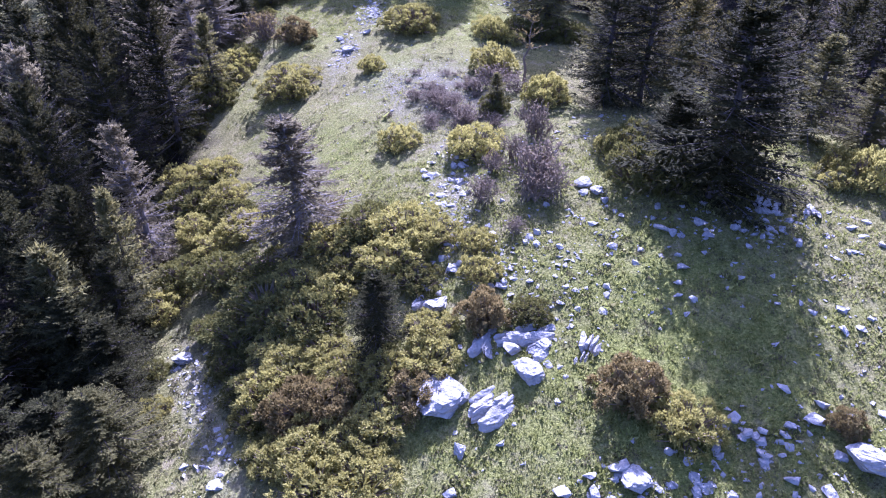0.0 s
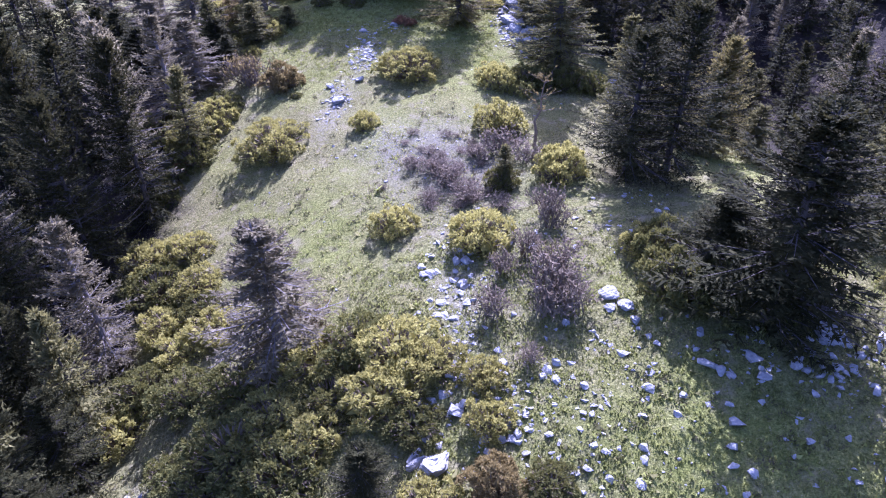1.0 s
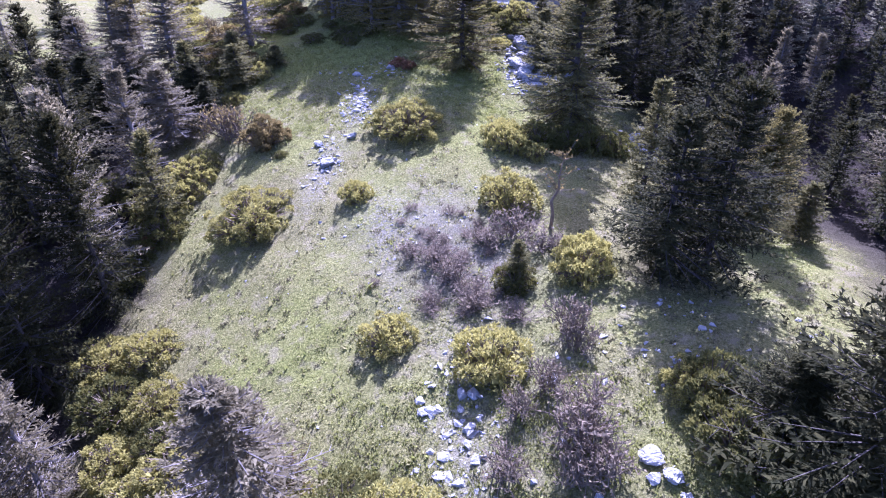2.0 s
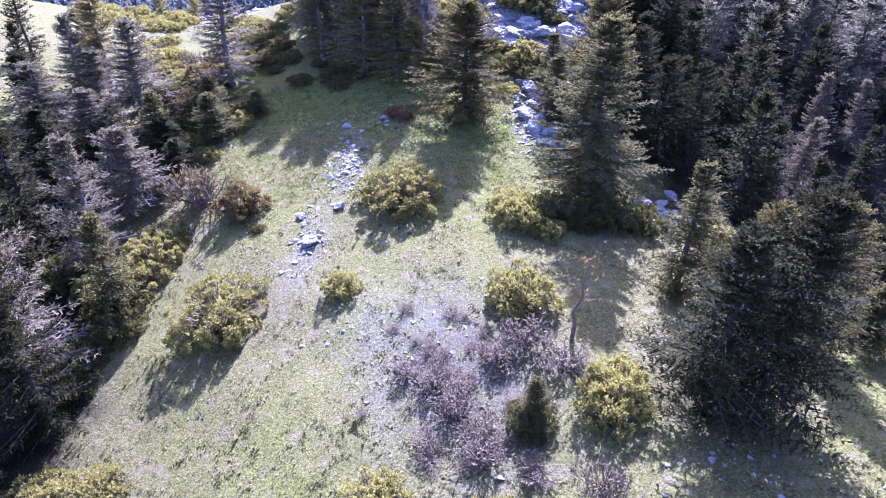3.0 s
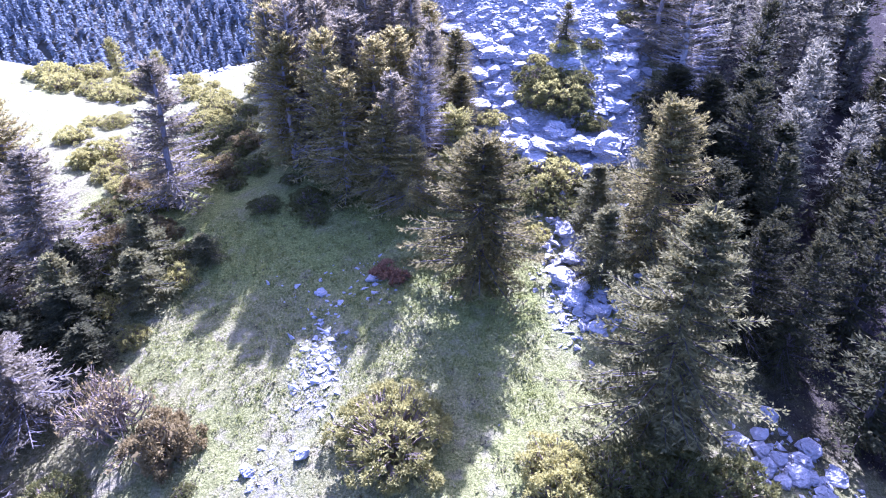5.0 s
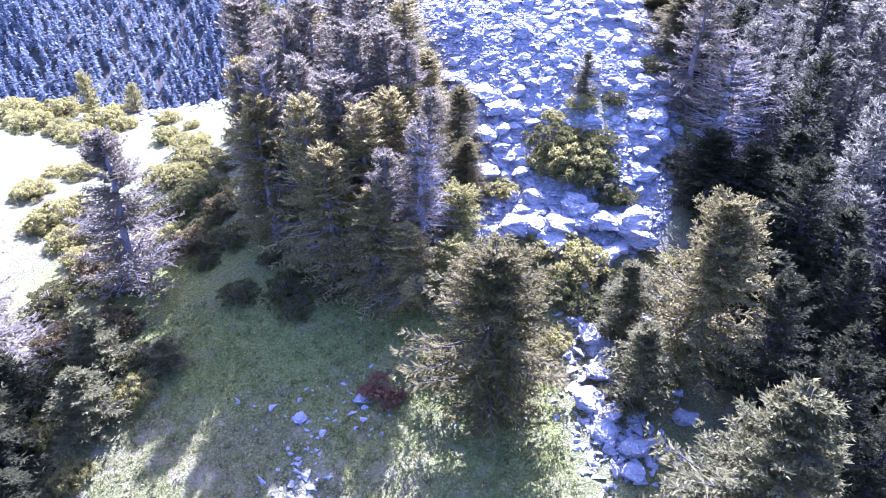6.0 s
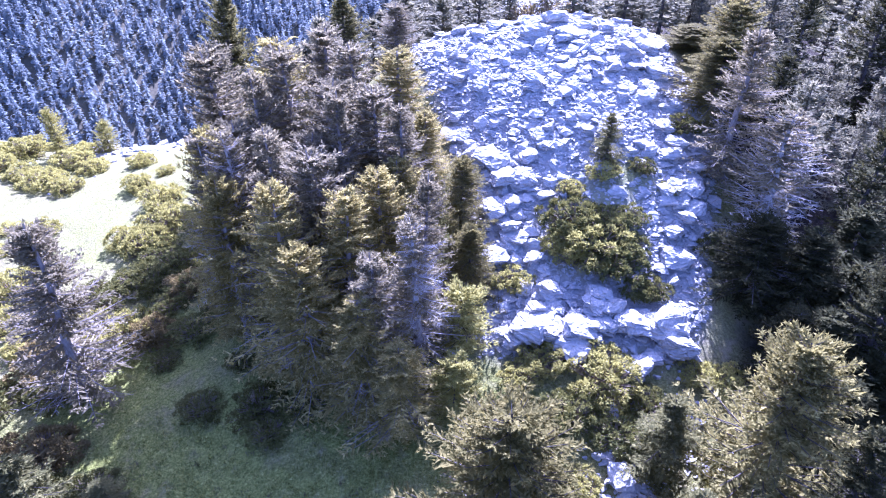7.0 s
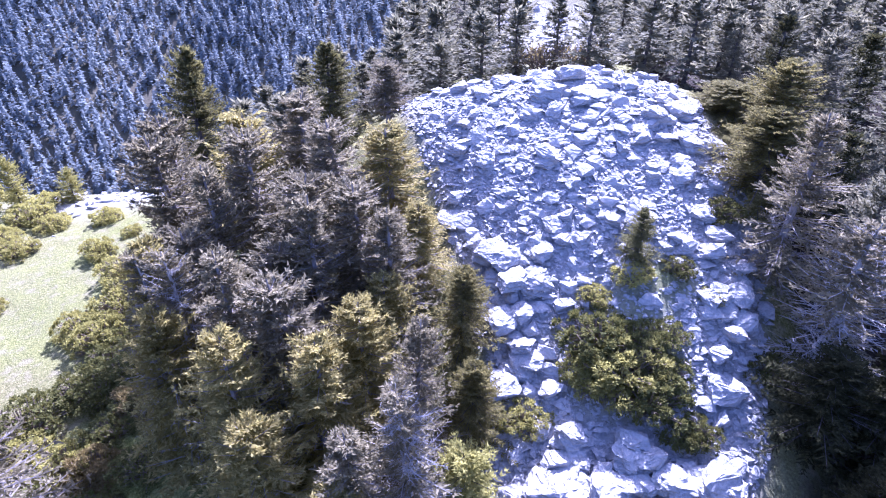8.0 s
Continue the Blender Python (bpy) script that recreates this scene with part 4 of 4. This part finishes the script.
def boulder_mesh(seed, flat, rough=1.0):
    """A large angular block, split in layers and weathered."""
    verts, faces = stone_mesh(seed, flat, 26)
    bm = bmesh.new()
    made = [bm.verts.new(v) for v in verts]
    for f in faces:
        bm.faces.new([made[i] for i in f])
    bmesh.ops.recalc_face_normals(bm, faces=bm.faces)
    bmesh.ops.subdivide_edges(bm, edges=bm.edges, cuts=3, use_grid_fill=True)
    shift = Vector((seed * 3.1, 1.7, seed))
    for v in bm.verts:
        p = v.co
        split = math.sin((p.x * 0.6 + p.z * 1.4 + p.y * 0.3) * 15 + 3 * noise.noise(p * 1.6 + shift))
        v.co = p * (1 + rough * (-0.09 * (split > 0.45) + 0.1 * noise.noise(p * 2.3 + shift) + 0.07 * noise.noise(p * 6 + shift)))
    me = bpy.data.meshes.new("boulder")
    bm.to_mesh(me)
    bm.free()
    me.materials.append(ROCK)
    return me


HULLS = [stone_mesh(s, f) for s, f in ((51, 0.35), (52, 0.5), (53, 0.6), (54, 0.28), (55, 0.4), (56, 0.55), (57, 0.3), (58, 0.45))]
CHIPS = [stone_mesh(s, f, 9) for s, f in ((71, 0.4), (72, 0.55), (73, 0.35), (74, 0.5), (75, 0.6), (76, 0.3))]
STONES = [mesh_of("stone", *h, ROCK) for h in HULLS]
BOULDERS = [boulder_mesh(s, f) for s, f in ((61, 0.5), (62, 0.6), (63, 0.42), (64, 0.55))]


def boulder(x, y, r, group, lift=0.15):
    ob = new("boulder", picker.choice(BOULDERS))
    place_on(ob, x, y, picker.uniform(0, 360), (r, r, r), -lift * r, (picker.uniform(-18, 18), picker.uniform(-18, 18)))
    return tagged(ob, "pale grey weathered limestone boulder in the grass", "boulder", group)


def stone(x, y, r, group):
    ob = new("stone", picker.choice(STONES))
    place_on(ob, x, y, picker.uniform(0, 360), (r, r, r), -0.1 * r, (picker.uniform(-25, 25), picker.uniform(-25, 25)))
    return tagged(ob, "loose pale grey limestone block", "stone", group)


for row in [(-0.2, 15.3, 0.95), (-0.3, 19.5, 0.6), (13.2, 23.2, 0.55), (6.3, 25.9, 0.42), (6.75, 25.2, 0.36), (6.95, 24.5, 0.27), (6.2, 25.2, 0.24), (12.2, 11.9, 0.75), (5.5, 11.9, 0.5), (-10.8, 19.9, 0.5), (2.9, 15.9, 0.6), (3.5, 17.0, 0.35)]:
    boulder(*row, "boulders in the meadow")
for row in [(-0.6, 22.0, 0.4), (0.4, 21.4, 0.35), (8.8, 22.2, 0.4), (10.3, 22.2, 0.35), (9.0, 19.9, 0.35), (8.6, 19.1, 0.22), (8.9, 18.2, 0.25), (5.2, 12.3, 0.35), (0.5, 13.4, 0.32), (-7.5, 13.5, 0.4), (9.1, 13.2, 0.35), (9.4, 12.5, 0.25), (11.2, 13.4, 0.35), (0.2, 12.1, 0.25), (2.4, 17.0, 0.4), (0.7, 15.4, 0.3)]:
    stone(*row, "loose blocks in the grass")
for row in [(-6.9, 47.3, 0.5), (-7.7, 49.4, 0.35), (-5.7, 49.9, 0.35), (10.7, 50.8, 0.55), (11.7, 50.7, 0.5), (12.8, 49.6, 0.6), (14.1, 51.2, 0.6), (13.6, 48.9, 0.5), (12.4, 50.4, 0.42), (13.3, 50.5, 0.5), (12.9, 52.6, 0.5), (12.1, 51.5, 0.4), (13.4, 49.7, 0.4), (12.0, 49.3, 0.35), (11.6, 49.8, 0.45), (14.6, 50.0, 0.5), (5.0, 58.9, 0.7), (5.5, 57.6, 0.6), (5.8, 58.3, 0.7), (6.5, 56.9, 0.7), (8.0, 56.8, 0.5), (5.7, 60.3, 0.6), (6.3, 56.0, 0.5), (5.6, 62.0, 0.6), (7.1, 66.3, 0.8), (7.7, 66.8, 0.5), (-3.9, 59.3, 0.35), (-6.3, 58.5, 0.3), (8.9, 58.6, 0.6)]:
    boulder(*row, "boulders by the firs", 0.2)


def lean_to(x, y, share):
    """The turns that lay slabs along the slope of the ground, by that share."""
    dx, dy = (land(x + 0.7, y) - land(x - 0.7, y)) / 1.4 * share, (land(x, y + 0.7) - land(x, y - 0.7)) / 1.4 * share
    level = Vector((0, 0, 1))
    return [level.rotation_difference(Vector((-a, -b, 1.0))).to_matrix() for a, b in zip(dx, dy)]


def scree(name, label, spots, seed, category="stones", lift=0.12, high=1.0, dip=0.0):
    """Loose stones, past counting, joined in one."""
    rng = np.random.default_rng(seed)
    x, y, r = spots
    z = ground_at(x, y)
    slopes = lean_to(x, y, dip) if dip else []
    pieces = []
    for i in range(len(x)):
        v, f = CHIPS[rng.integers(len(CHIPS))]
        turn = np.array(Euler((rng.normal(0, 0.22), rng.normal(0, 0.22), rng.uniform(0, 6.28))).to_matrix())
        turn = np.array(slopes[i]) @ turn if dip else turn
        pieces.append((v @ turn.T * r[i] * [1, 1, high * rng.uniform(0.6, 1.05)] + [x[i], y[i], z[i] + lift * r[i]], f))
    return tagged(new(name, mesh_of(name, *joined(pieces), ROCK)), label, category, kind="stuff")


def scatter_meadow():
    rng = np.random.default_rng(8)
    # middle x, y, spread in x, y, count, mean radius
    patches = [(4.2, 19.5, 1.8, 2.6, 260, 0.13), (0.3, 25.5, 0.8, 3.2, 220, 0.16), (9.6, 12.6, 1.4, 0.9, 150, 0.14), (5.6, 11.7, 0.9, 0.5, 90, 0.16), (12.4, 22.3, 2.2, 1.0, 160, 0.16), (14.2, 17, 1.6, 3.0, 160, 0.13), (-7.0, 47.6, 0.5, 1.8, 130, 0.12), (-5.8, 54.4, 0.6, 1.5, 230, 0.16), (-4.6, 58.6, 1.6, 1.2, 70, 0.13)]
    patches += [(-1.0, 40.5, 2.4, 1.8, 130, 0.08), (5.3, 58.8, 0.7, 2.0, 230, 0.25), (6.4, 57.2, 0.8, 0.7, 110, 0.23), (6.2, 61.4, 0.6, 0.9, 70, 0.24), (12.8, 50.4, 1.2, 1.0, 140, 0.2), (-10.5, 19.6, 0.5, 0.9, 70, 0.09), (-9.2, 17.2, 0.5, 0.9, 70, 0.09), (-7.8, 14.6, 0.5, 0.9, 80, 0.12), (-26.5, 99.5, 3.5, 1.2, 90, 0.4), (-34, 95, 4, 3, 50, 0.35), (9.0, 31.0, 1.8, 2.2, 90, 0.13), (-3.7, 59.2, 0.5, 0.4, 25, 0.14), (0.0, 35, 9, 14, 330, 0.06), (8, 21, 4, 4, 170, 0.1)]
    patches += [(7.5, 64.5, 1.6, 2.2, 140, 0.28), (8.5, 113, 3.5, 6, 260, 0.45), (2.0, 20.5, 1.2, 1.6, 90, 0.14), (1.5, 29.5, 1.2, 1.5, 60, 0.14)]
    x = np.concatenate([rng.normal(a, s, n) for a, b, s, q, n, r in patches])
    y = np.concatenate([rng.normal(b, q, n) for a, b, s, q, n, r in patches])
    r = np.concatenate([r * 0.85 * np.exp(np.minimum(rng.normal(-0.25, 0.68, n), 0.75)) for a, b, s, q, n, r in patches])
    near = np.nonzero((y < 30) & (y > 9) & (np.abs(x - 5) < 13))[0]
    largest = near[np.argsort(-r[near])[:230]]
    for i in largest:
        ob = new("stone", STONES[rng.integers(len(STONES))])
        place_on(ob, x[i], y[i], rng.uniform(0, 360), (r[i], r[i], r[i]), -0.02 * r[i], (rng.normal(0, 13), rng.normal(0, 13)))
        tagged(ob, "loose pale grey limestone block", "stone", "loose blocks in the grass")
    rest = np.setdiff1d(np.arange(len(x)), largest)
    scree("scattered_stones", "small white limestone stones strewn over the grass", (x[rest], y[rest], r[rest]), 9, lift=-0.02)


scatter_meadow()


def rocky_hill():
    """The bare hill of broken limestone: the largest blocks singly, the rest joined."""
    rng = np.random.default_rng(12)
    x, y = rng.uniform(-6, 14, 45000), rng.uniform(66.9, 91, 45000)
    keep = rng.uniform(0, 1, len(x)) < outcrop_mask(x, y)
    x, y = x[keep], y[keep]
    r = 0.1 * np.exp(rng.normal(0, 0.62, len(x)))
    order = np.argsort(-r)
    x, y, r = x[order], y[order], r[order]
    hill = tagged(new("rocky_hill"), "hill of broken pale limestone blocks and slabs with few bushes", "rock outcrop")
    hill.location = (6, 80, float(ground_at(6, 80)))
    slopes = lean_to(x[:240], y[:240], 0.7)
    for i in range(240):
        ob = new("boulder", BOULDERS[i % 4] if i < 60 else STONES[i % 8])
        place_on(ob, x[i], y[i], rng.uniform(0, 360), (r[i], r[i], r[i] * rng.uniform(0.8, 1.2)), -0.08 * r[i], (rng.normal(0, 10), rng.normal(0, 10)))
        m = ob.matrix_world.copy()
        m = Matrix.Translation(m.translation) @ slopes[i].to_4x4() @ Matrix.Translation(-m.translation) @ m
        ob.parent = hill
        ob.matrix_parent_inverse = Matrix.Translation(hill.location).inverted()
        ob.matrix_basis = m
    rest = scree("rubble", "", (x[240:], y[240:], r[240:]), 13, lift=-0.02, high=0.85, dip=0.8)
    rest.parent = hill
    rest.matrix_parent_inverse = Matrix.Translation(hill.location).inverted()
    del rest["category"]


rocky_hill()


def ledge():
    """The bank of large blocks at the foot of the rocky hill."""
    rng = random.Random(14)
    for i in range(46):
        x = rng.uniform(2.2, 9.0)
        y = 68.3 + rng.gauss(0, 0.65) - 0.04 * (x - 5.6) ** 2
        boulder(x, y, rng.uniform(0.35, 0.85) * (1.15 if y < 68.3 else 0.9), "ledge of boulders", 0.55)


ledge()
for row in [(1.6, 77.0, 0.8), (2.2, 75.6, 0.8), (1.8, 74.0, 0.8), (2.8, 72.4, 0.6), (1.6, 71.6, 0.8), (2.6, 74.3, 0.6), (3.2, 75.4, 0.5), (2.4, 73.0, 0.6), (3.4, 71.2, 0.5), (2.0, 76.4, 0.6), (10.4, 76.4, 0.6), (11.2, 74.8, 0.7), (11.6, 76.0, 0.6), (9.8, 72.4, 0.6), (10.6, 73.2, 0.6), (9.4, 71.4, 0.5)]:
    boulder(*row, "blocks at the foot of the hill", 0.35)


def layered_rock(x, y, plates, long, yaw, tilt):
    """A rock split into leaning plates."""
    rng = random.Random(int(x * 100 + y * 10))
    ob = new("layered_rock")
    ob.matrix_world = pose(x, y, float(ground_at(x, y)), 0, 0, yaw)
    for i in range(plates):
        plate = new("plate", picker.choice(PLATES))
        plate.parent = ob
        s = long * rng.uniform(0.65, 1.1)
        plate.matrix_basis = pose(rng.gauss(0, 0.25) * long, (i - (plates - 1) / 2) * long * 0.33, 0.1 * long, tilt + 14 + rng.gauss(0, 8), rng.gauss(0, 8), rng.gauss(0, 8)) @ Matrix.Diagonal((s * rng.uniform(0.9, 1.2), s * rng.uniform(0.45, 0.7), s, 1))
    return tagged(ob, "pale limestone rock split into leaning parallel plates", "rock", "split rocks in the grass")


PLATES = [boulder_mesh(s, f, 0.95) for s, f in ((81, 0.13), (82, 0.18), (83, 0.11), (84, 0.15))]
for row in [(1.45, 14.7, 5, 0.75, 40, 35), (2.1, 15.0, 3, 0.45, 40, 35), (3.3, 16.8, 4, 0.5, 35, 25), (1.4, 17.2, 4, 0.6, 60, 30), (2.9, 17.5, 4, 0.6, 15, 30), (3.6, 17.6, 3, 0.5, 15, 30), (5.1, 16.8, 4, 0.55, 55, 40), (4.7, 16.3, 3, 0.4, 55, 40), (-1.0, 19.7, 2, 0.6, 55, 55), (15.0, 22.8, 3, 0.55, 70, 25), (2.2, 17.4, 3, 0.4, 20, 30)]:
    layered_rock(*row)

# ---- grass ----


def grass():
    rng = np.random.default_rng(4)
    n = 260000
    x, y = rng.uniform(-17, 20, n), 7 + 58 * rng.uniform(0, 1, n) ** 2.2
    clump = np.sin(x * 1.3 + 2 * np.sin(y * 0.7)) * np.sin(y * 1.1) + 0.8 * np.sin(x * 5.1 + np.sin(y * 3)) * np.sin(y * 4.7 + x)
    away = (outcrop_mask(x, y) < 0.5) & (clump + rng.uniform(-1, 1, n) > 0.0)
    x, y, clump = x[away], y[away], clump[away]
    base = np.stack([x, y, ground_at(x, y) - 0.01], 1)
    way = np.stack([rng.normal(0, 0.6, len(x)), rng.normal(0, 0.6, len(x)), np.ones(len(x))], 1)
    tall = np.exp(rng.normal(-2.4, 0.4, len(x))) * (0.8 + 0.3 * np.maximum(clump, 0))
    fresh = rng.uniform(0, 1, len(x)) < lushness(x, y) * 0.9 + 0.12
    for name, which, material, label in (("grass", ~fresh, BLADES, "short tufts of straw-yellow mountain grass"), ("fresh_grass", fresh, FRESH, "short fresh green mountain grass")):
        tagged(new(name, mesh_of(name, *sprays(rng, base[which], way[which], tall[which], tall[which] * 0.3), material)), label, "grass", kind="stuff")


def tussocks():
    """Taller clumps of grass on the near slope and below the knoll."""
    rng = np.random.default_rng(7)
    n, each = 7200, 10
    x, y = np.concatenate([rng.uniform(-4, 19, 5000), rng.uniform(-14, 4, 2200)]), np.concatenate([rng.uniform(8, 30, 5000), rng.uniform(51, 66, 2200)])
    wide = np.repeat(rng.uniform(0.05, 0.16, n), each)
    x, y = np.repeat(x, each) + rng.normal(0, 1, n * each) * wide, np.repeat(y, each) + rng.normal(0, 1, n * each) * wide
    base = np.stack([x, y, ground_at(x, y) - 0.01], 1)
    way = np.stack([rng.normal(0, 0.6, len(x)), rng.normal(0, 0.6, len(x)), np.ones(len(x))], 1)
    tagged(new("grass_tussocks", mesh_of("grass_tussocks", *sprays(rng, base, way, 0.08 + wide * 0.7, 0.022), FRESH)), "green grass tussocks on the slope and below the firs", "grass", kind="stuff")


def cushions():
    """Low brownish herb cushions dotted over the turf."""
    rng = np.random.default_rng(6)
    n, each = 2400, 14
    x, y = rng.uniform(-14, 16, n), 10 + 55 * rng.uniform(0, 1, n) ** 1.8
    keep = outcrop_mask(x, y) < 0.3
    x, y = np.repeat(x[keep], each), np.repeat(y[keep], each)
    size = np.repeat(rng.uniform(0.04, 0.12, keep.sum()), each)
    x, y = x + rng.normal(0, 1, len(x)) * size, y + rng.normal(0, 1, len(y)) * size
    base = np.stack([x, y, ground_at(x, y) - 0.01], 1)
    way = np.stack([rng.normal(0, 0.7, len(x)), rng.normal(0, 0.7, len(x)), np.ones(len(x))], 1)
    tagged(new("herb_cushions", mesh_of("herb_cushions", *sprays(rng, base, way, size * 1.3, size * 0.3), HERB)), "low brownish herb cushions dotted over the turf", "herbs", kind="stuff")


grass()
tussocks()
cushions()
